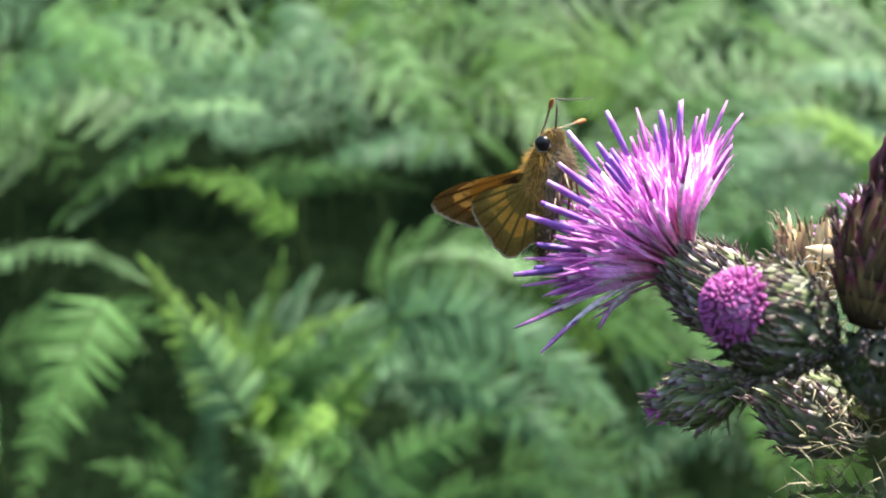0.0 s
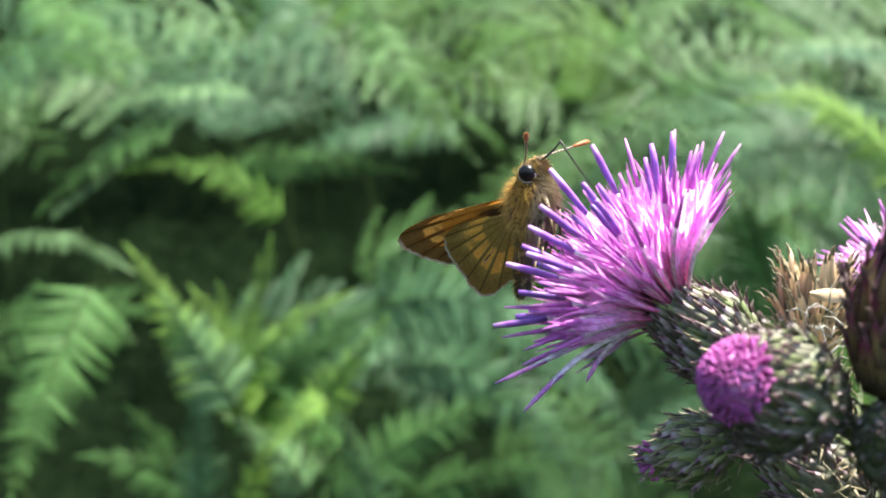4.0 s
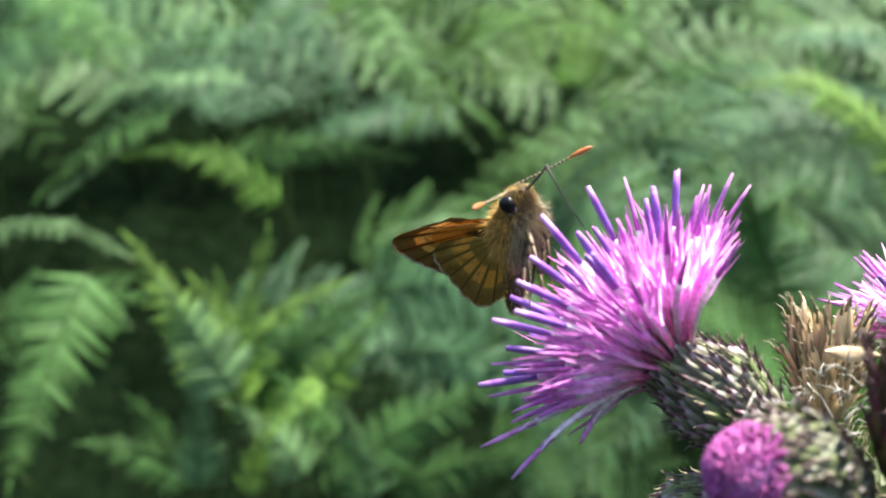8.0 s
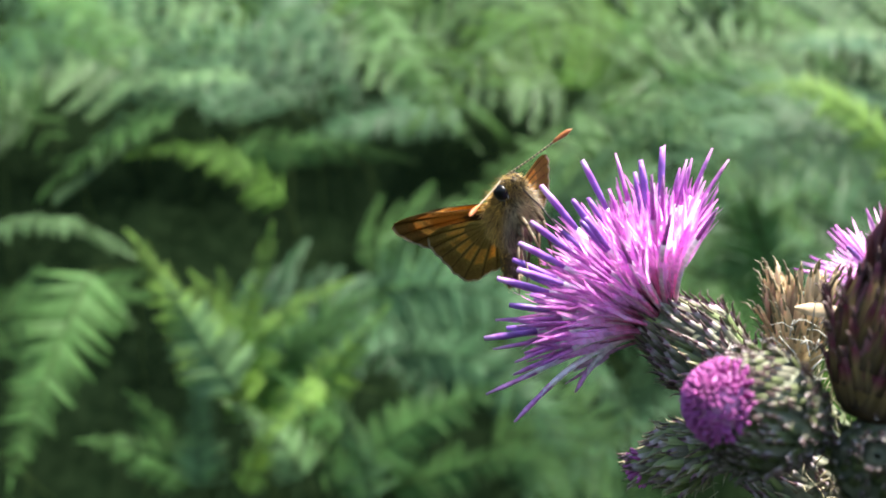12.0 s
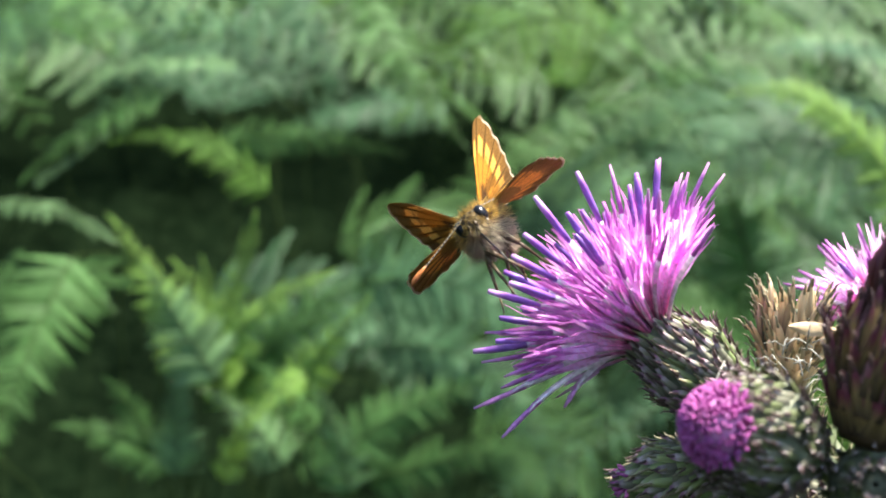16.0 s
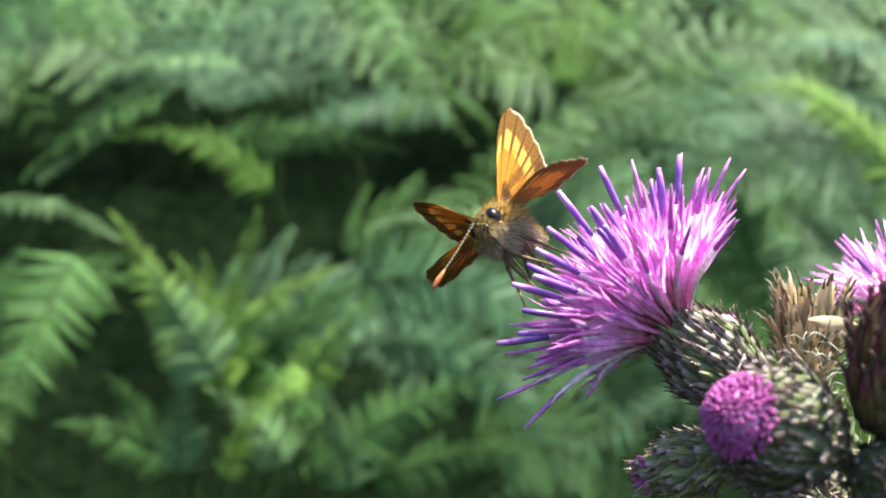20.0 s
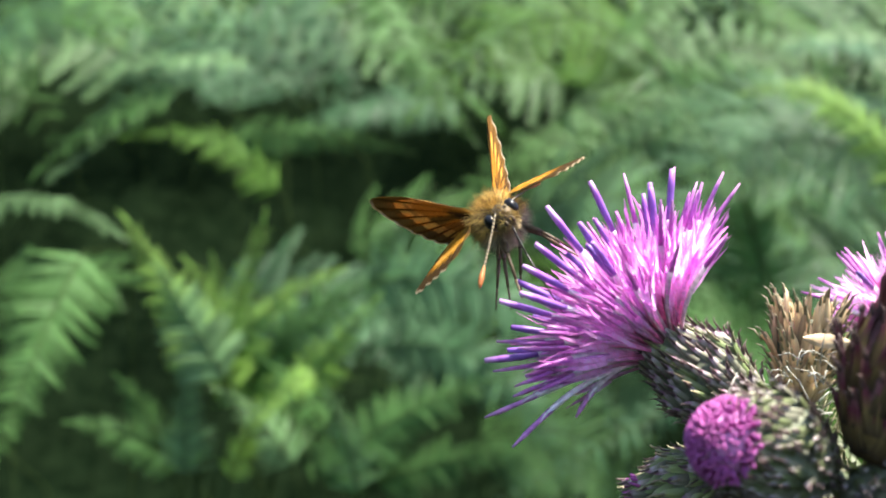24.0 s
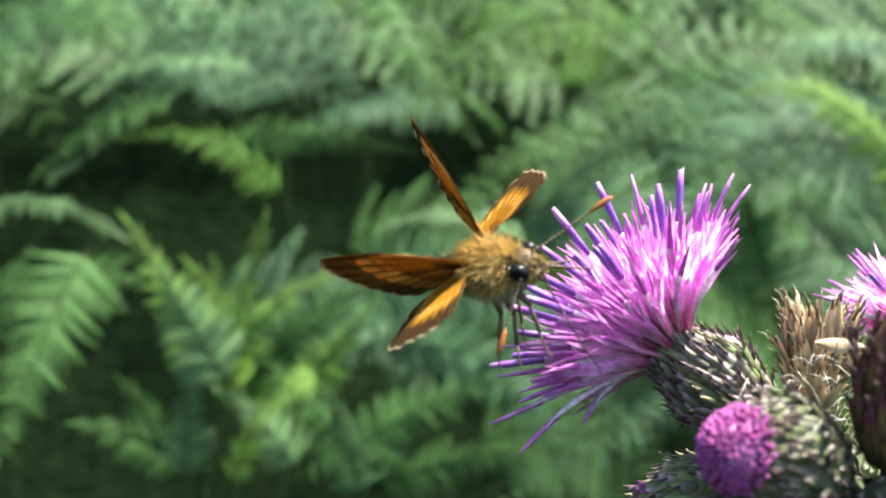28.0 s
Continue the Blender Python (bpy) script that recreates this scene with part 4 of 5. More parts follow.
def wing_skin(name, base, border, spot, rim_at, spot_at, veins, stripe=0.0, thin=0.35, root=0.0, rear_share=0.0, fringe=(0.6, 0.54, 0.44), wide=0.05, glow=(1.15, 0.9, 0.42)):
    """Scaled wing membrane: u runs across the veins, v from the root to the margin."""
    m, n, l, b = shader(name)
    uv = n.new("ShaderNodeUVMap")
    uv.uv_map = "wing"
    sp = n.new("ShaderNodeSeparateXYZ")
    l.new(uv.outputs[0], sp.inputs[0])
    u, v = sp.outputs[0], sp.outputs[1]

    def calc(op, a, c=0.0, d=0.0):
        k = n.new("ShaderNodeMath")
        k.operation = op
        for s, val in zip(k.inputs, (a, c, d)):
            if isinstance(val, (int, float)):
                s.default_value = val
            else:
                l.new(val, s)
        return k.outputs[0]

    fine = grain(n, l, 5000, 3)
    mid = grain(n, l, 900, 3)
    wob = calc("MULTIPLY_ADD", mid, 0.16, -0.08)
    cell = calc("ABSOLUTE", calc("SUBTRACT", calc("FRACT", calc("MULTIPLY", u, veins)), 0.5))
    edge = calc("ADD", v, wob)
    edge = calc("ADD", edge, calc("MULTIPLY", cell, 0.12))
    c = mixed(n, l, ramp(n, l, edge, [(rim_at - 0.05, (0, 0, 0)), (rim_at + 0.05, (1, 1, 1))]), base, border)
    # pale spots between the veins in one band
    off = calc("ABSOLUTE", calc("SUBTRACT", calc("MULTIPLY_ADD", wob, 0.4, v), spot_at))
    inside = calc("MULTIPLY", ramp(n, l, off, [(wide, (1, 1, 1)), (wide + 0.025, (0, 0, 0))]), ramp(n, l, cell, [(0.30, (1, 1, 1)), (0.37, (0, 0, 0))]))
    inside = calc("MULTIPLY", inside, ramp(n, l, grain(n, l, 420, 2), [(0.36, (0.3, 0.3, 0.3)), (0.47, (1, 1, 1))]))
    c = mixed(n, l, inside, c, spot)
    if stripe:
        brand = calc("ABSOLUTE", calc("SUBTRACT", calc("MULTIPLY_ADD", v, 0.28, 0.30), calc("ADD", u, wob)))
        gate = calc("MULTIPLY", ramp(n, l, brand, [(0.05, (1, 1, 1)), (0.10, (0, 0, 0))]), ramp(n, l, v, [(0.18, (0, 0, 0)), (0.24, (1, 1, 1)), (0.6, (1, 1, 1)), (0.68, (0, 0, 0))]))
        c = mixed(n, l, calc("MULTIPLY", gate, stripe), c, (0.02, 0.012, 0.006))
    if root:
        near = calc("MULTIPLY", ramp(n, l, calc("ADD", v, wob), [(0.26, (1, 1, 1)), (0.36, (0, 0, 0))]), ramp(n, l, u, [(0.10, (0, 0, 0)), (0.22, (1, 1, 1))]))
        rear = ramp(n, l, calc("ADD", u, wob), [(0.50, (0, 0, 0)), (0.62, (0.9, 0.9, 0.9))])
        c = mixed(n, l, calc("MULTIPLY", calc("MAXIMUM", near, calc("MULTIPLY", rear, rear_share)), root), c, (0.03, 0.016, 0.008))
    line = ramp(n, l, cell, [(0.43, (0, 0, 0)), (0.48, (1, 1, 1))])
    c = mixed(n, l, calc("MULTIPLY", line, 0.85), c, tuple(x * 0.3 for x in border))
    c = mixed(n, l, calc("MULTIPLY", ramp(n, l, v, [(0.968, (0, 0, 0)), (0.98, (1, 1, 1))]), ramp(n, l, u, [(0.12, (0, 0, 0)), (0.2, (1, 1, 1))])), c, fringe)
    k = ramp(n, l, fine, [(0.3, (0.68, 0.68, 0.66)), (0.7, (1.3, 1.3, 1.25))])
    c = mixed(n, l, 1.0, c, k, "MULTIPLY")
    bumped(n, l, b, calc("ADD", fine, calc("MULTIPLY", line, 2.0)), 0.35, 0.00006)
    return finish(m, n, l, b, c, 0.8, thin, glow, 0.05)


FW_UP = wing_skin("forewing_upper", (0.49, 0.225, 0.02), (0.045, 0.028, 0.012), (0.78, 0.46, 0.12), 0.72, 0.79, 8, 0.95, thin=0.28, root=0.9, rear_share=0.45)
FW_UNDER = wing_skin("forewing_under", (0.32, 0.138, 0.018), (0.135, 0.068, 0.017), (0.62, 0.31, 0.06), 0.66, 0.70, 9, 0.6, thin=0.16, root=0.9, rear_share=0.7, fringe=(0.36, 0.30, 0.22), wide=0.075)
HW_UP = wing_skin("hindwing_upper", (0.40, 0.185, 0.018), (0.06, 0.034, 0.012), (0.60, 0.31, 0.06), 0.76, 0.60, 8, root=0.5, fringe=(0.34, 0.26, 0.17), glow=(0.8, 1.0, 0.9))
HW_UNDER = wing_skin("hindwing_under", (0.28, 0.185, 0.043), (0.20, 0.125, 0.030), (0.68, 0.35, 0.06), 0.82, 0.60, 8, thin=0.26, fringe=(0.42, 0.35, 0.25), wide=0.12, glow=(0.92, 0.98, 0.6))


def wing_mesh(name, outline, side, mats, camber):
    """A thin two-sided wing, root at the origin, x to the tip and y forwards."""
    def reach(a):
        for (a0, r0), (a1, r1) in zip(outline, outline[1:]):
            if a1 <= a <= a0:
                k = (a0 - a) / (a0 - a1)
                k2 = k * k * (3 - 2 * k)
                return r0 + (r1 - r0) * (0.5 * k + 0.5 * k2)
        return outline[-1][1]
    na, nr = 40, 16
    hi, lo = outline[0][0], outline[-1][0]
    verts, uvs, faces, slots = [], [], [], []
    for layer in (0, 1):
        for i in range(na + 1):
            a = hi + (lo - hi) * i / na
            r = reach(a) * (1 + 0.005 * math.sin(i * 2.4))
            for j in range(nr + 1):
                q = (j / nr)
                x, y = r * q * math.cos(radians(a)), r * q * math.sin(radians(a))
                z = camber * math.sin(q * 2.4) * side + 0.00012 * math.sin(i * 1.41) * q
                z += (0.00003 if layer == 0 else -0.00003) * side
                verts.append((x / 1000, y / 1000, z))
                uvs.append((i / na, q))
        o = layer * (na + 1) * (nr + 1)
        for i in range(na):
            for j in range(nr):
                k = o + i * (nr + 1) + j
                fc = (k, k + 1, k + nr + 2, k + nr + 1)
                faces.append(fc if (layer == 0) == (side < 0) else fc[::-1])
                slots.append(layer)
    me = bpy.data.meshes.new(name)
    me.from_pydata(verts, [], faces)
    for mt in mats:
        me.materials.append(mt)
    me.polygons.foreach_set("material_index", slots)
    me.polygons.foreach_set("use_smooth", [True] * len(faces))
    lay = me.uv_layers.new(name="wing")
    idx = np.zeros(len(me.loops), dtype=np.int32)
    me.loops.foreach_get("vertex_index", idx)
    lay.data.foreach_set("uv", np.array(uvs)[idx].ravel())
    me.update()
    return me


FORE = [(9, 4.2), (7.5, 12.2), (5, 16.1), (2.5, 18.1), (0, 18.7), (-4, 18.4), (-10, 17.0), (-18, 15.2), (-27, 13.4), (-36, 11.9), (-41, 10.6), (-45, 8.0), (-49, 4.2)]
HIND = [(58, 5.0), (53, 9.0), (46, 10.8), (37, 11.4), (27, 11.6), (17, 12.0), (8, 12.9), (0, 13.4), (-6, 13.0), (-12, 11.2), (-17, 10.2), (-24, 9.6), (-32, 7.0)]
ROOT_FW, ROOT_HW = Vector((0.0026, 0.0013, 0.0016)), Vector((0.0006, 0.0013, 0.0014))
WINGS = []
for kind, outline, mats, camber, label in (("forewing", FORE, [FW_UP, FW_UNDER], 0.0005, "orange forewing with dark brown border and streak"),
                                           ("hindwing", HIND, [HW_UP, HW_UNDER], 0.0007, "hindwing orange above and olive-gold with pale spots beneath")):
    for side in (-1, 1):
        WINGS.append((kind, side, part(kind, wing_mesh(kind, outline, -side, mats, camber), butterfly, None, label)))


def furry(name, dark, light, belly):
    m, n, l, b = shader(name)
    g2 = grain(n, l, 1500, 4)
    c = mixed(n, l, coords(n, l, 2, -0.0017, -0.0005), belly, ramp(n, l, g2, [(0.3, dark), (0.7, light)]))
    geo = n.new("ShaderNodeNewGeometry")
    hair = ramp(n, l, geo.outputs["Random Per Island"], [(0.0, (0.08, 0.07, 0.06)), (0.35, (0.5, 0.46, 0.4)), (0.75, (1.0, 0.97, 0.9)), (1.0, (1.4, 1.4, 1.35))])
    c = mixed(n, l, 1.0, c, hair, "MULTIPLY")
    return finish(m, n, l, b, c, 0.6, 0.15, (1.2, 1.1, 0.9))


SKIN = furry("body_skin", (0.05, 0.032, 0.010), (0.16, 0.10, 0.025), (0.06, 0.055, 0.045))
FUR = furry("body_hair", (0.40, 0.24, 0.035), (0.86, 0.56, 0.12), (0.50, 0.43, 0.28))
FACE_FUR = furry("face_hair", (0.22, 0.13, 0.022), (0.52, 0.35, 0.08), (0.40, 0.30, 0.13))
ABDOMEN = furry("abdomen_scales", (0.12, 0.075, 0.02), (0.3, 0.19, 0.05), (0.30, 0.26, 0.18))
em, en, el_, eb = shader("eye_black")
eb.inputs["Base Color"].default_value = (0.006, 0.006, 0.007, 1)
eb.inputs["Roughness"].default_value = 0.3
eb.inputs["Specular IOR Level"].default_value = 0.3
EYE = em
LEG = tissue("leg_brown", (0.04, 0.025, 0.012), (0.15, 0.095, 0.04), 3000, 0.5)
BLACK = tissue("feeler_dark", (0.012, 0.010, 0.008), (0.05, 0.04, 0.03), 2500, 0.45)
CLUB = tissue("club_rust", (0.17, 0.05, 0.012), (0.42, 0.14, 0.03), 2500, 0.5)
RING = tissue("eye_ring", (0.6, 0.57, 0.47), (0.8, 0.77, 0.68), 3000, 0.7)


def mm(*p):
    return Vector([v / 1000 for v in p])


def blob(name, pieces, mat, rings=12, sides=18):
    g = Geo()
    for c, s in pieces:
        g.ball(mm(*c), [v / 1000 for v in s], rings, sides)
    return g.mesh(name, [mat])


def coat(name, shapes, count, long, seed, mat):
    """Hairs that stand on ellipsoids and lie back towards the tail."""
    rnd = random.Random(seed)
    g = Geo()
    for i in range(count):
        c, s = rnd.choice(shapes)
        d = Vector((rnd.gauss(0, 1), rnd.gauss(0, 1), rnd.gauss(0, 1))).normalized()
        p = mm(c[0] + d.x * s[0], c[1] + d.y * s[1], c[2] + d.z * s[2])
        nrm = Vector((d.x / s[0], d.y / s[1], d.z / s[2])).normalized()
        way = (nrm + Vector((-0.9, 0, -0.15)) + Vector((rnd.gauss(0, 0.42), rnd.gauss(0, 0.42), rnd.gauss(0, 0.42)))).normalized()
        if any((p - e).length < 0.00125 for e in EYES):
            continue
        ln = long * rnd.uniform(0.5, 1.3) / 1000
        w = 0.00004
        a = way.orthogonal().normalized() * w
        b = way.cross(a).normalized() * w
        k = len(g.v)
        g.v += [p + a, p - a * 0.5 + b, p - a * 0.5 - b, p + way * ln + Vector((0, 0, -0.0002))]
        g.f += [(k, k + 1, k + 3), (k + 1, k + 2, k + 3), (k + 2, k, k + 3)]
        g.m += [0, 0, 0]
    return g.mesh(name, [mat], False)


EYES = [mm(6.5, 1.75 * s, 0.55) for s in (-1, 1)]
TH = [((1.6, 0, 0), (3.8, 3.1, 3.0)), ((3.5, 0, -0.3), (2.7, 2.7, 2.6))]
HD = [((6.2, 0, 0.1), (1.8, 2.05, 1.85)), ((7.4, 0, -0.4), (1.1, 1.3, 1.1))]
AB = [((-2.5, 0, -0.3), (3.2, 1.9, 1.9)), ((-6.0, 0, -0.6), (4.2, 1.65, 1.7)), ((-9.2, 0, -0.8), (2.9, 1.15, 1.25))]
thorax = part("thorax", blob("thorax", TH, SKIN), butterfly, None, "thorax under long golden-brown hair")
tagged(part("fur", coat("fur", TH, 7200, 1.85, 3, FUR), thorax), kind="stuff")
face = part("head", blob("head", HD, SKIN), butterfly, None, "olive-gold furry head")
tagged(part("fur", coat("fur", HD, 2200, 0.8, 4, FACE_FUR), face), kind="stuff")
tail = part("abdomen", blob("abdomen", AB, ABDOMEN), butterfly, None, "tapering olive-brown abdomen")
tagged(part("fur", coat("fur", AB, 900, 0.8, 5, FUR), tail), kind="stuff")
for side in (-1, 1):
    part("eye", blob("eye", [((6.5, 1.65 * side, 0.55), (1.16, 0.82, 1.2))], EYE, 14, 20), butterfly, None, "glossy black eye")
    g = Geo()
    g.tube([mm(6.5 + 1.16 * math.cos(a), 1.75 * side, 0.55 + 1.2 * math.sin(a)) for a in [radians(v) for v in range(120, 300, 15)]], [0.00006] + [0.00013] * 10 + [0.00006], 6)
    part("eye_ring", g.mesh("eye_ring", [RING]), butterfly, None, "pale rim of scales behind the eye")
    part("palp", blob("palp", [((7.9, 0.5 * side, -0.5), (0.75, 0.35, 0.6))], SKIN, 8, 10), butterfly)
PROBE_BASE, PROBE_UPPER = mm(8.0, 0, -0.6), 0.0048
g = Geo()
g.tube([mm(0, 0, 0), mm(0.1, 0, 1.6), mm(0.15, 0, 3.2), mm(0, 0, 4.8)], [0.00017, 0.00015, 0.00014, 0.00013], 6)
probe = part("proboscis", g.mesh("proboscis", [BLACK]), butterfly, None, "thin black elbowed proboscis")
g = Geo()
g.tube([mm(0, 0, -0.1), mm(0.12, 0, 2.5), mm(0.1, 0, 5.5), mm(-0.2, 0, 8.5)], [0.00013, 0.00012, 0.0001, 0.00006], 6)
probe_tip = part("proboscis_tip", g.mesh("proboscis_tip", [BLACK]), probe)


def ringed(name):
    """Alternating dark and pale rings along a feeler."""
    m, n, l, b = shader(name)
    k = n.new("ShaderNodeMath")
    k.operation = "MULTIPLY"
    l.new(coords(n, l, 2, 0, 0.0082), k.inputs[0])
    k.inputs[1].default_value = 15
    w = n.new("ShaderNodeMath")
    w.operation = "FRACT"
    l.new(k.outputs[0], w.inputs[0])
    c = ramp(n, l, w.outputs[0], [(0.35, (0.018, 0.014, 0.010)), (0.5, (0.30, 0.23, 0.12)), (0.85, (0.30, 0.23, 0.12)), (1.0, (0.018, 0.014, 0.010))])
    return finish(m, n, l, b, c, 0.5)


g = Geo()
n_seg = 30
g.tube([mm(0.1 * math.sin(k / n_seg * 3), 0, 8.2 * k / n_seg) for k in range(n_seg + 1)], [0.00014 if k % 2 else 0.0001 for k in range(n_seg + 1)], 7)
FEELER = g.mesh("antenna", [ringed("feeler_ringed")])
g = Geo()
g.tube([mm(0.02, 0, 7.6), mm(0.0, 0, 8.2), mm(0, 0, 9.2), mm(0, 0, 10.0), mm(0.05, 0, 10.4), mm(0.12, 0, 10.7)], [0.00012, 0.00024, 0.00036, 0.00033, 0.00018, 0.00004], 8)
CLUB_MESH = g.mesh("club", [CLUB])
FEELER_BASE = {-1: mm(7.6, -0.7, 1.3), 1: mm(7.6, 0.7, 1.3)}
ANTENNAE = {s: part("antenna", FEELER, butterfly, None, "thin antenna ringed dark and pale") for s in (-1, 1)}
for feeler in ANTENNAE.values():
    part("club", CLUB_MESH, feeler, None, "rust-coloured club")

g = Geo()
g.tube([mm(0, 0, 0), mm(0, 0.3, 1.0), mm(0, 0.9, 2.6), mm(0, 1.0, 3.2)], [0.00046, 0.0005, 0.00036, 0.00026], 6)
g.tube([mm(0, 1.0, 3.1), mm(0, 0.6, 5.0), mm(0, 0.2, 6.6)], [0.00026, 0.00023, 0.00017], 6)
g.tube([mm(0, 0.2, 6.5), mm(0, 0.0, 7.8), mm(0, -0.05, 9.0), mm(0, 0.2, 9.6)], [0.00017, 0.00014, 0.00012, 0.00005], 5)
for z, y in ((5.8, 0.45), (6.5, 0.2)):
    g.tube([mm(0, y, z), mm(0.15, y - 0.3, z + 0.7)], [0.00006, 0.00002], 4)
LEG_MESH = g.mesh("leg", [LEG])
# each leg's root on the body and the floret that it holds
LEGS = [(mm(4.0, -1.4, -2.0), at(11.5, 137, -4)), (mm(2.6, -1.5, -2.3), at(9.5, 136, -8)), (mm(1.2, -1.4, -2.3), at(8.0, 138, -12)),
        (mm(4.0, 1.4, -2.0), at(12.5, 143, -2)), (mm(2.6, 1.5, -2.3), at(11.5, 145, -6)), (mm(1.2, 1.4, -2.3), at(9.5, 146, -10))]
# where the legs hang once it has turned, in its own space
HANG = [(0.58, -0.64, -0.49), (0.21, -0.67, -0.71), (0.16, -0.8, -0.59), (0.47, 0.57, -0.68), (0.3, 0.7, -0.65), (0.28, -0.61, -0.74)]
LEG_PARTS = [part("leg", LEG_MESH, butterfly, None, "slender brown leg") for _ in LEGS]


# ---- what moves: the thistle sways, the butterfly shifts, opens its wings and turns
SWAY = [
    (0, 0.07071, 0.1168, 0.01412, -1.19, -0.51, -0.31),
    (0.5, 0.05762, 0.10228, 0.01315, -1.84, 0.03, -1.12),
    (1, 0.05506, 0.11457, 0.01185, -1.49, 0.22, -0.95),
    (1.5, 0.06238, 0.10676, 0.01266, -1.82, -0.23, -1.32),
    (2, 0.06286, 0.11449, 0.01107, -1.36, -0.14, -0.64),
    (2.5, 0.06778, 0.11652, 0.00938, -1.04, -0.51, -0.51),
    (3, 0.07032, 0.12392, 0.00666, -0.55, -0.56, -0.24),
    (3.5, 0.07083, 0.12452, 0.00657, -0.61, -0.6, -0.33),
    (5.5, 0.06383, 0.13696, -0.00035, 0.58, -0.33, -0.03),
    (6, 0.06628, 0.14134, 0.00133, 0.33, -0.48, -0.28),
    (6.5, 0.06863, 0.14404, 0.00037, 0.43, -0.52, -0.05),
    (7, 0.06428, 0.14618, -0.00135, 0.97, -0.32, 0.02),
    (7.5, 0.0659, 0.14565, -0.00047, 0.84, -0.38, 0.1),
    (8, 0.06286, 0.1312, -0.00269, 0.4, -0.3, -0.37),
    (8.5, 0.06228, 0.1435, -0.00218, 0.81, -0.24, 0.03),
    (9, 0.06795, 0.14668, -0.00067, 0.59, -0.58, -0.41),
    (9.5, 0.06695, 0.15206, -0.00091, 0.83, -0.55, -0.38),
    (10, 0.05627, 0.13624, 6e-05, 0.02, 0, -0.12),
    (10.5, 0.06753, 0.13565, 0.0006, 0.2, -0.58, -0.51),
    (11, 0.06504, 0.13268, 0.00075, 0.49, -0.47, -0.18),
    (11.5, 0.06628, 0.13536, 0.00194, 0.15, -0.6, -0.34),
    (12, 0.07404, 0.14282, 0.00233, 0.24, -0.84, -0.13),
    (12.5, 0.06822, 0.14672, 0.00124, 0.33, -0.61, -0.13),
    (14.5, 0.07747, 0.1453, 0.00069, 0.37, -0.92, 0.36),
    (15, 0.08121, 0.146, 0.0004, 0.56, -1.07, 0.57),
    (15.5, 0.07951, 0.14344, -5e-05, 0.48, -1, 0.66),
    (16, 0.07948, 0.13928, 0.00055, 0.26, -1.08, 0.48),
    (16.5, 0.07997, 0.14353, 0.00073, 0.49, -1, 0.27),
    (17, 0.07696, 0.14891, 0.00135, 0.7, -0.9, 0.28),
    (17.5, 0.08124, 0.14792, 0.0031, 0.4, -1.14, 0.4),
    (18, 0.07762, 0.15267, 0.00254, 0.61, -0.85, 0.17),
    (18.5, 0.08112, 0.14654, 0.00218, 0.47, -1.26, 0.5),
    (19, 0.07422, 0.14409, 0, 0.49, -0.69, 0.36),
    (19.5, 0.07692, 0.14152, 0.0001, 0.41, -0.99, 0.38),
    (20, 0.07765, 0.1488, 0.0009, 0.49, -0.84, 0.27),
    (20.5, 0.08102, 0.15025, 0.00197, 0.46, -1.16, 0.38),
    (21, 0.0804, 0.15114, 0.00189, 0.68, -1.13, 0.52),
    (21.5, 0.07374, 0.14702, -0.00045, 0.84, -0.78, 0.44),
    (23.5, 0.08362, 0.14736, 0.00064, 0.48, -1.25, -0.54),
    (24, 0.07994, 0.14865, -0.00069, 0.59, -1.08, -0.56),
    (24.5, 0.07817, 0.14283, -0.00144, 0.48, -1, -0.37),
    (25, 0.07825, 0.1442, -0.00179, 0.57, -0.95, -0.47),
    (25.5, 0.07945, 0.14476, -0.00178, 0.77, -1.05, -0.29),
    (26, 0.07298, 0.14261, -0.0017, 0.6, -0.69, -0.54),
    (26.5, 0.07824, 0.14434, -0.00018, 0.61, -0.97, -0.57),
    (27, 0.07472, 0.1473, -0.0014, 0.76, -0.76, -0.44),
    (27.5, 0.07884, 0.14587, 1e-05, 0.58, -1.03, -0.47),
    (28, 0.07866, 0.14771, -0.00113, 0.69, -0.99, -0.67),
]

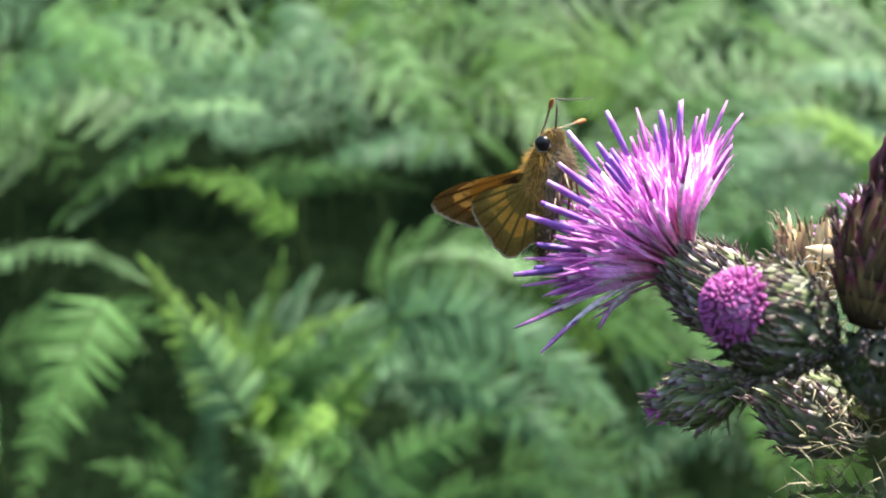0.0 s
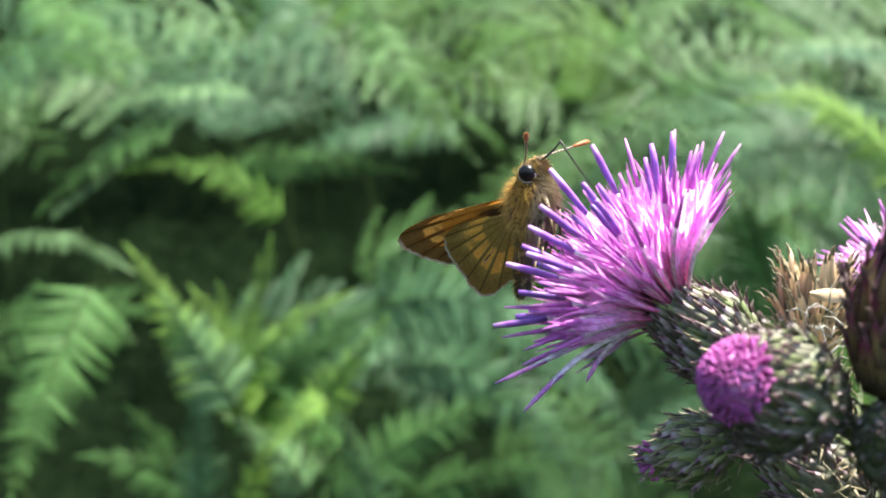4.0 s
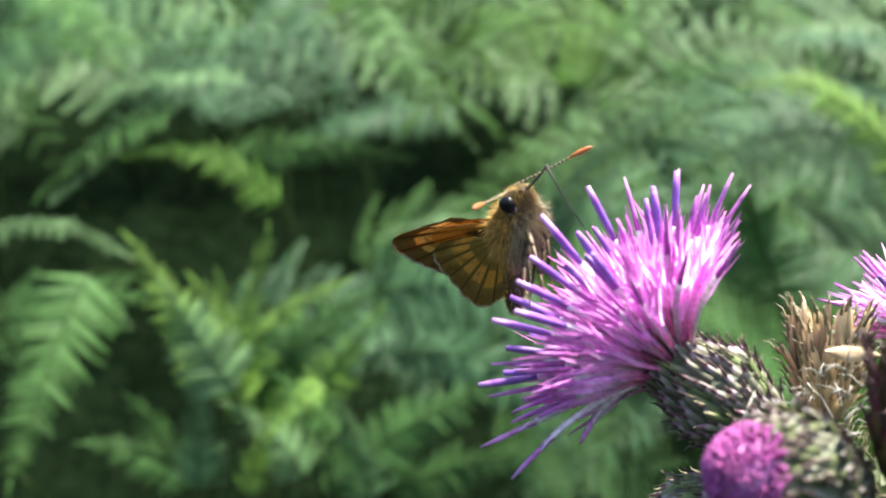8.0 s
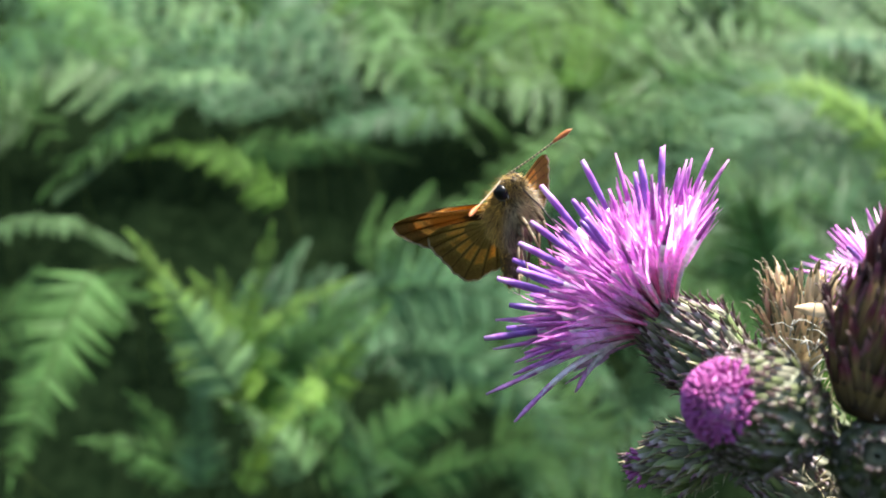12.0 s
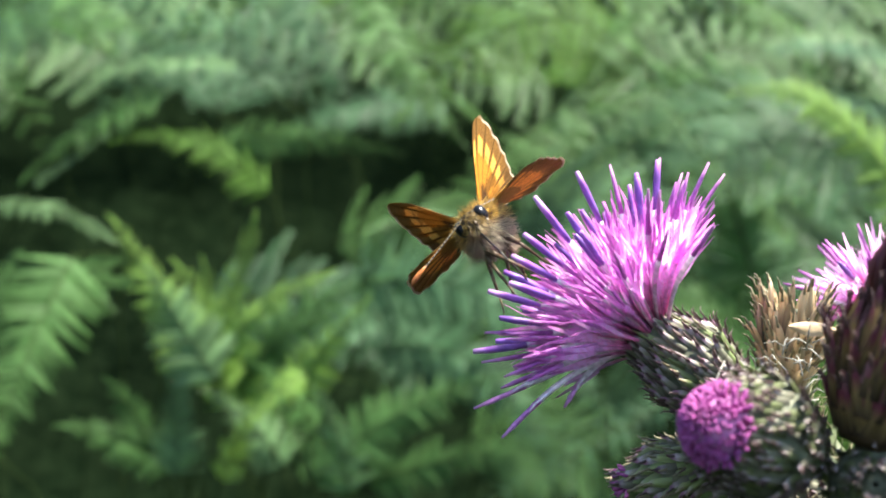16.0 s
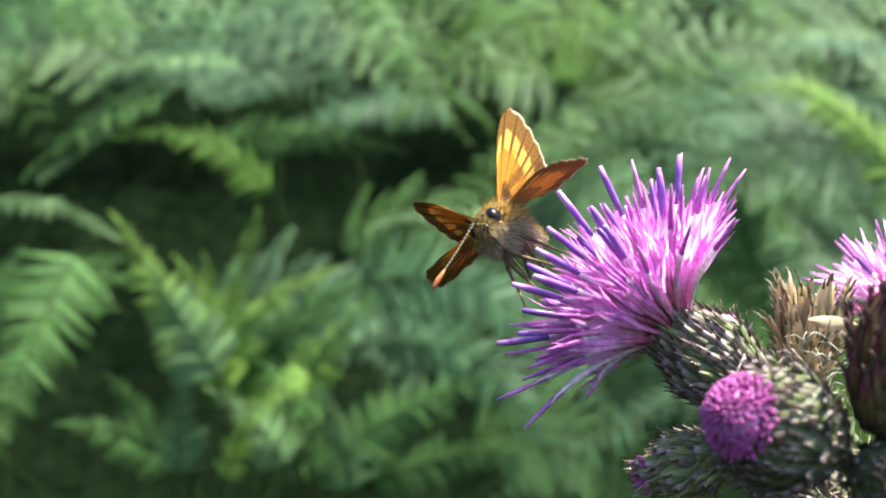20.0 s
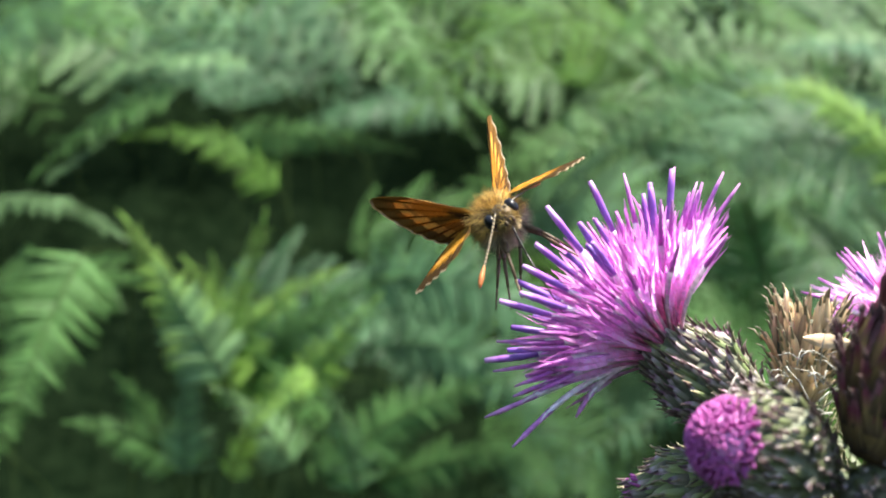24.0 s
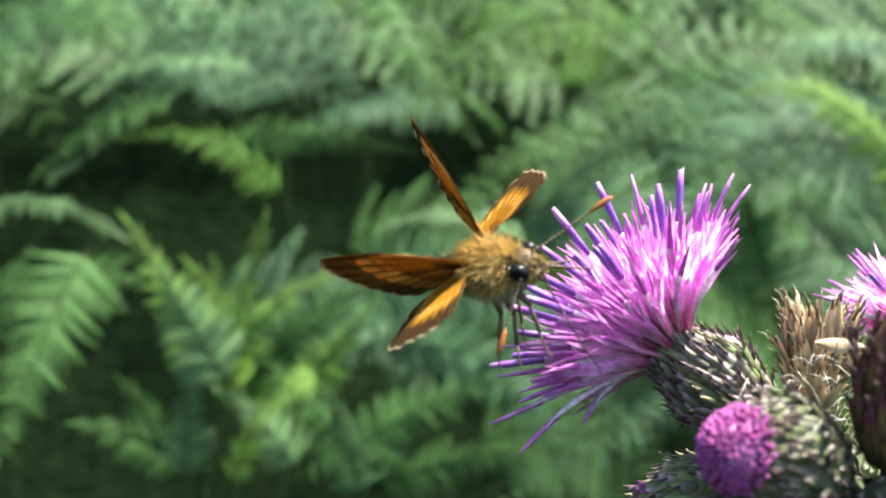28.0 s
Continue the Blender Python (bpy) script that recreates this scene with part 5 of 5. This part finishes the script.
FLIGHT = [
    (0, 0.0135, 0.14302, 1.11282, 56.97, -67.15, -82.01),
    (0.5, 0.01151, 0.14135, 1.11228, 59.82, -67.02, -81.12),
    (1, 0.01177, 0.14635, 1.11081, 55.96, -71.28, -73.34),
    (1.5, 0.01094, 0.14508, 1.11124, 50.46, -71.9, -70.14),
    (2, 0.01265, 0.14357, 1.11001, 54.29, -71.24, -69.52),
    (2.5, 0.01031, 0.13948, 1.10818, 53.04, -71.77, -67.11),
    (3, 0.01149, 0.13704, 1.10596, 54.42, -72.21, -67.56),
    (3.5, 0.01152, 0.13919, 1.10575, 55.04, -70.7, -71.18),
    (5.5, 0.01091, 0.1293, 1.10234, 48.03, -59.07, -73.23),
    (6, 0.0103, 0.13841, 1.10375, 47.3, -60.59, -78.68),
    (6.5, 0.01128, 0.1394, 1.10285, 51.74, -57.17, -82.11),
    (7, 0.01058, 0.13137, 1.1015, 52.4, -56.27, -84.16),
    (7.5, 0.01087, 0.13348, 1.10215, 54.31, -53.31, -85.06),
    (8, 0.0093, 0.12793, 1.09999, 55.76, -49.42, -87.75),
    (8.5, 0.00942, 0.13222, 1.10037, 57.91, -49.19, -87.35),
    (9, 0.00826, 0.1398, 1.1014, 58.41, -50.18, -88.21),
    (9.5, 0.00778, 0.14049, 1.10106, 59.04, -48.83, -88.69),
    (10, 0.00774, 0.13994, 1.10211, 58.3, -48.08, -89.12),
    (10.5, 0.00768, 0.13635, 1.10225, 61.34, -46.61, -92.04),
    (11, 0.00795, 0.1281, 1.10214, 57.9, -40.21, -93.63),
    (11.5, 0.00664, 0.13699, 1.1029, 57.95, -43.26, -93.14),
    (12, 0.00912, 0.14233, 1.10268, 55.87, -46.38, -91.16),
    (12.5, 0.00793, 0.14439, 1.10167, 54.81, -47.5, -90.6),
    (14.5, 0.00999, 0.13968, 1.10163, 47.42, -22.1, -104.14),
    (15, 0.01091, 0.13664, 1.10127, 48.07, -21.46, -104.78),
    (15.5, 0.0101, 0.13609, 1.10077, 46.04, -14.36, -106.41),
    (16, 0.00816, 0.13662, 1.10098, 44.25, -5.96, -109.1),
    (16.5, 0.00999, 0.13638, 1.10101, 43.71, -7.67, -109.1),
    (17, 0.00879, 0.13735, 1.10143, 42.7, -8.93, -109.33),
    (17.5, 0.00859, 0.14207, 1.10294, 43.5, -8.93, -109.43),
    (18, 0.01019, 0.1427, 1.10232, 43.14, -4.72, -114.22),
    (18.5, 0.00636, 0.13943, 1.10148, 44.07, -2.35, -116.07),
    (19, 0.00981, 0.13669, 1.10003, 43.39, -2.09, -115.08),
    (19.5, 0.00709, 0.1357, 1.09971, 43.15, -1.87, -116.25),
    (20, 0.01038, 0.14134, 1.10088, 42.31, -1.82, -116.77),
    (20.5, 0.00794, 0.14265, 1.10107, 43.47, -1.56, -119.21),
    (21, 0.00813, 0.13967, 1.10102, 43.3, -2.07, -118.19),
    (21.5, 0.00826, 0.13348, 1.09865, 42.68, -2.43, -115.82),
    (23.5, 0.00779, 0.14104, 1.10176, 46.65, -3.75, -82.43),
    (24, 0.00751, 0.13956, 1.10234, 42.36, -0.45, -81.83),
    (24.5, 0.00684, 0.1345, 1.10041, 48.83, -7.67, -64.94),
    (25, 0.00585, 0.13235, 1.09941, 51.08, -4.03, -58.17),
    (25.5, 0.00543, 0.12161, 1.10012, 48.73, 4.44, -48.96),
    (26, 0.00511, 0.11786, 1.09803, 48.51, -1.92, -41.15),
    (26.5, 0.00472, 0.11805, 1.09872, 46.99, -5.44, -40.61),
    (27, 0.00525, 0.11897, 1.09751, 46.87, -5.55, -40.6),
    (27.5, 0.0042, 0.12084, 1.0985, 47.46, -7.14, -40.66),
    (28, 0.00478, 0.11959, 1.09651, 49.07, -3.79, -38.49),
]

BEATS = [
    (0, 2, -30, 4, -34, 8.9, -75.4, 6, -70, 0, 0),
    (0.5, 1.8, -30.8, 4, -34, 8.7, -75.1, 6, -70, 0, 0),
    (1, 1.9, -30.7, 4, -34, 8.7, -75.6, 6, -70, 0, 0),
    (1.5, 1.8, -32.2, 4, -34, 8.8, -72.1, 6, -70, 0, 0),
    (2, 2.2, -31, 4, -34, 8.7, -75.1, 6, -70, 0, 0),
    (2.5, 2.5, -31.8, 4, -34, 8.7, -75.5, 6, -70, 0, 0),
    (3, 2.7, -32.3, 4, -34, 8.7, -76.6, 6, -70, 0, 0),
    (3.5, 2.6, -32, 4, -34, 8.7, -76.9, 6, -70, 0, 0),
    (5.5, 4.4, -31.2, -3, -36, 11.7, -75.8, -1, -66, 0, 0),
    (6, 4, -32.2, -3, -36, 11.6, -76.2, -1, -66, 0, 0),
    (6.5, 4, -32.8, -3, -36, 11.6, -77.5, -1, -66, 0, 0),
    (7, 3.9, -33.4, -3, -36, 11.5, -77.8, -1, -66, 0, 0),
    (7.5, 4.1, -33.3, -3, -36, 11.5, -78.4, -1, -66, 0, 0),
    (8, 4.2, -33.1, -3, -36, 11.4, -78.6, -1, -66, 0, 0),
    (8.5, 4.5, -33.7, -3, -36, 11.4, -78.7, -1, -66, 0, 0),
    (9, 4.6, -33.7, -3, -36, 11.4, -79.5, -1, -66, 0, 0),
    (9.5, 4.7, -34, -3, -36, 11.4, -79.6, -1, -66, 0, 0),
    (10, 4.7, -33.8, -3, -36, 11.4, -79.4, -1, -66, 0, 0),
    (10.5, 4.4, -32.6, -3, -36, 11.6, -77.2, -1, -66, 0, 0),
    (11, 13, -29.9, -8, -36, 29, -73.6, -5, -66, 0, 0),
    (11.5, 12.9, -29.8, -8, -36, 29.2, -72.2, 92, -28, 0, 0),
    (12, 12.7, -30.7, -8, -36, 28.4, -71.6, 92, -28, 0, 0),
    (12.5, 12.3, -30.6, -8, -36, 28, -69.7, 92, -28, 0, 0),
    (14.5, 36.6, -24.5, 29, -27.3, 91.1, -23.5, 94, -21.2, 48, -18.7),
    (15, 37.2, -25.3, 27.5, -29.2, 89.8, -22.9, 94.8, -20.9, 48, -16.8),
    (15.5, 35.8, -29.8, 27.5, -32.1, 91.5, -22.7, 95.1, -21.5, 46, -21.9),
    (16, 34.4, -31.1, 30.1, -31.8, 93.3, -21.2, 93.9, -20.6, 43.5, -27),
    (16.5, 39.2, -29.9, 31.2, -31.5, 91.9, -20.5, 95.4, -19, 53.4, -30),
    (17, 39.6, -31.7, 33.4, -31.2, 92.1, -14.6, 94.7, -14.7, 51.7, -36),
    (17.5, 39.7, -30.9, 32.5, -30.5, 91.2, -16.5, 94.5, -15.7, 53, -34),
    (18, 38.8, -27.1, 32.4, -28.9, 92.7, -14, 95.5, -13.7, 46.8, -36),
    (18.5, 39, -28.5, 32.4, -29.1, 92.9, -18.8, 95.4, -17.8, 45.7, -38),
    (19, 38.8, -28, 32.4, -29.7, 94, -17.1, 96.5, -16.5, 45.4, -38),
    (19.5, 38.8, -28.3, 33.4, -28.9, 93.8, -19, 96, -18, 43.6, -41),
    (20, 38.4, -29.1, 31.9, -31.2, 92.5, -19.2, 95.6, -17.6, 40.8, -39),
    (20.5, 38.2, -28.3, 33, -27.9, 93.2, -15.8, 95, -16.6, 40.3, -40),
    (21, 37.2, -25.5, 33.5, -28, 94.2, -17.3, 94.8, -16.7, 40.3, -42),
    (21.5, 36.6, -22.2, 33.1, -23.6, 91.7, -16.6, 92.5, -15.5, 40.1, -45),
    (23.5, 45.3, -35, 38.3, -40.5, 97.2, -6.9, 101.4, -1, 42, -34),
    (24, 42.5, -40.9, 48.7, -45.6, 101.6, -2.8, 103.9, 4.8, 40, -35),
    (24.5, 43.1, -35.9, 42.9, -37, 98.5, -14.1, 102.6, -4.5, 38, -28),
    (25, 45.1, -42.5, 44.7, -41.7, 95.5, -16.6, 93.5, -17.1, 41.9, -35.8),
    (25.5, 41.8, -45.9, 38.8, -46.9, 97.1, -43.6, 99, -22.7, 26.5, -31.6),
    (26, 41.2, -48.4, 44.2, -38.3, 95.4, -26, 97.3, -11, 31.1, -43.5),
    (26.5, 42.4, -48.8, 52.7, -36.7, 97.6, -26.6, 99.6, -3.1, 33.6, -52.5),
    (27, 40.3, -51.5, 47.3, -34.5, 97, -27.1, 101, -0.2, 29.9, -49.5),
    (27.5, 41.1, -51.2, 50.4, -33.7, 99.2, -26.2, 101.7, 0.2, 34.3, -51.2),
    (28, 39.2, -50.6, 39.2, -31.2, 93.9, -27.1, 95.8, -0.4, 31.7, -44.8),
]

# directions of the near and the far feeler, and of the two lengths of the proboscis, in the body's space
FEELERS = [
    (0, 0.67, -0.66, -0.35, 0.02, 0.97, -0.26),
    (1, 0.61, -0.74, -0.29, 0.02, 0.91, -0.42),
    (2, 0.65, -0.72, -0.24, 0.03, 0.88, -0.47),
    (3, 0.65, -0.72, -0.23, 0.05, 0.85, -0.53),
    (6, 0.33, -0.94, -0.04, 0.54, 0.61, -0.58),
    (8, 0.4, -0.91, -0.08, 0.43, 0.65, -0.63),
    (10, 0.2, -0.98, -0.05, 0.51, 0.58, -0.63),
    (11, 0.27, -0.94, -0.19, 0.31, 0.78, -0.54),
    (12.5, 0.18, -0.97, -0.17, 0.53, 0.74, -0.42),
    (15, 0.63, -0.71, -0.32, -0.5, 0.85, 0.17),
    (16, 0.25, -0.94, -0.25, -0.87, 0.48, 0.1),
    (18, 0.42, -0.83, -0.36, -0.9, 0.4, 0.15),
    (20, 0.47, -0.78, -0.42, -0.93, 0.34, 0.15),
    (21.5, 0.48, -0.8, -0.36, -0.93, 0.31, 0.19),
    (24, 0.43, -0.76, -0.48, -0.71, 0.69, -0.13),
    (25, 0.1, -0.98, -0.18, 0.54, 0.84, -0.11),
    (26, -0.14, -0.88, -0.45, 0.67, 0.74, 0.07),
    (27, -0.24, -0.85, -0.46, 0.74, 0.66, 0.08),
    (28, -0.24, -0.85, -0.46, 0.74, 0.66, 0.08),
]

PROBES = [
    (0, 0.98, 0.13, 0.13, -0.12, 0.94, -0.33),
    (1, 0.94, -0.17, -0.28, -0.69, 0.45, -0.56),
    (3, 0.58, -0.62, -0.53, -0.7, 0.36, -0.62),
    (6, 0.75, 0.62, -0.23, -0.7, -0.05, -0.71),
    (7, 0.75, 0.53, -0.4, -0.71, -0.15, -0.69),
    (8, 0.87, 0.21, -0.44, -0.64, -0.2, -0.74),
    (9, 0.95, 0.31, -0.04, -0.65, -0.22, -0.73),
    (10, 0.85, 0.31, 0.43, -0.65, -0.27, -0.71),
    (10.5, 0.82, 0.19, -0.53, -0.78, 0.01, -0.62),
    (11, -0.07, -0.1, -0.99, -0.73, 0.04, -0.68),
    (12.5, -0.52, 0.03, -0.86, -0.74, 0.15, -0.66),
    (15, -0.4, 0.05, -0.91, -0.59, -0.01, -0.8),
    (20, -0.53, -0.04, -0.85, -0.3, -0.07, -0.95),
    (24, 0.29, -0.26, -0.92, 0.09, -0.15, -0.99),
    (28, 0.45, -0.6, -0.66, 0.39, -0.42, -0.82),
]


def wing_pose(root, side, raise_, sweep, twist=0.0):
    """raise_: degrees from upright to flat; sweep: degrees that the tip points forwards; twist: about the wing's own length."""
    a, b = radians(raise_), radians(sweep)
    u = Vector((0, side * math.sin(a), math.cos(a)))
    e = u * math.cos(b) + Vector((math.sin(b), 0, 0))
    v = -u * math.sin(b) + Vector((math.cos(b), 0, 0))
    n = e.cross(v)
    c = radians(twist)
    v, n = v * math.cos(c) + n * math.sin(c), n * math.cos(c) - v * math.sin(c)
    r = Vector((root.x, root.y * side, root.z))
    return Matrix(((e.x, v.x, n.x, r.x), (e.y, v.y, n.y, r.y), (e.z, v.z, n.z, r.z), (0, 0, 0, 1)))


def motions():
    sway = [(r[0], pose(*r[1:])) for r in SWAY]
    flight = [(r[0], pose(*r[1:])) for r in FLIGHT]
    walk(thistle, sway)
    walk(butterfly, flight)
    for i, (kind, side, ob) in enumerate(WINGS):
        root = ROOT_FW if kind == "forewing" else ROOT_HW
        walk(ob, [(r[0], wing_pose(root, side, r[1 + 2 * i], r[2 + 2 * i], r[9 + i] if kind == "forewing" else -side * 24 * min(1.0, max(0.0, r[0] - 24.5)))) for r in BEATS])
    upper = [(r[0], frame_on(PROBE_BASE, r[1:4], (0, 1, 0.2))) for r in PROBES]
    walk(probe, upper)
    walk(probe_tip, [(t, frame_on((0, 0, PROBE_UPPER), m.to_3x3().inverted() @ Vector(r[4:7]), (0, 1, 0.2))) for (t, m), r in zip(upper, PROBES)])
    for k, side in ((1, -1), (4, 1)):
        walk(ANTENNAE[side], [(r[0], frame_on(FEELER_BASE[side], r[k:k + 3], (0, 1, 0.2))) for r in FEELERS])
    for (root, hold), late, ob in zip(LEGS, HANG, LEG_PARTS):
        rows = []
        for (t, body), (_, stem) in zip(flight, sway):
            d = body.inverted() @ (stem @ hold) - root
            d = d.normalized().lerp(Vector(late), min(1.0, max(0.0, (t - 22.5) / 2.5)))
            rows.append((t, frame_on(root, d, (1, 0.2 * root.y / abs(root.y), 0))))
        walk(ob, rows)


motions()
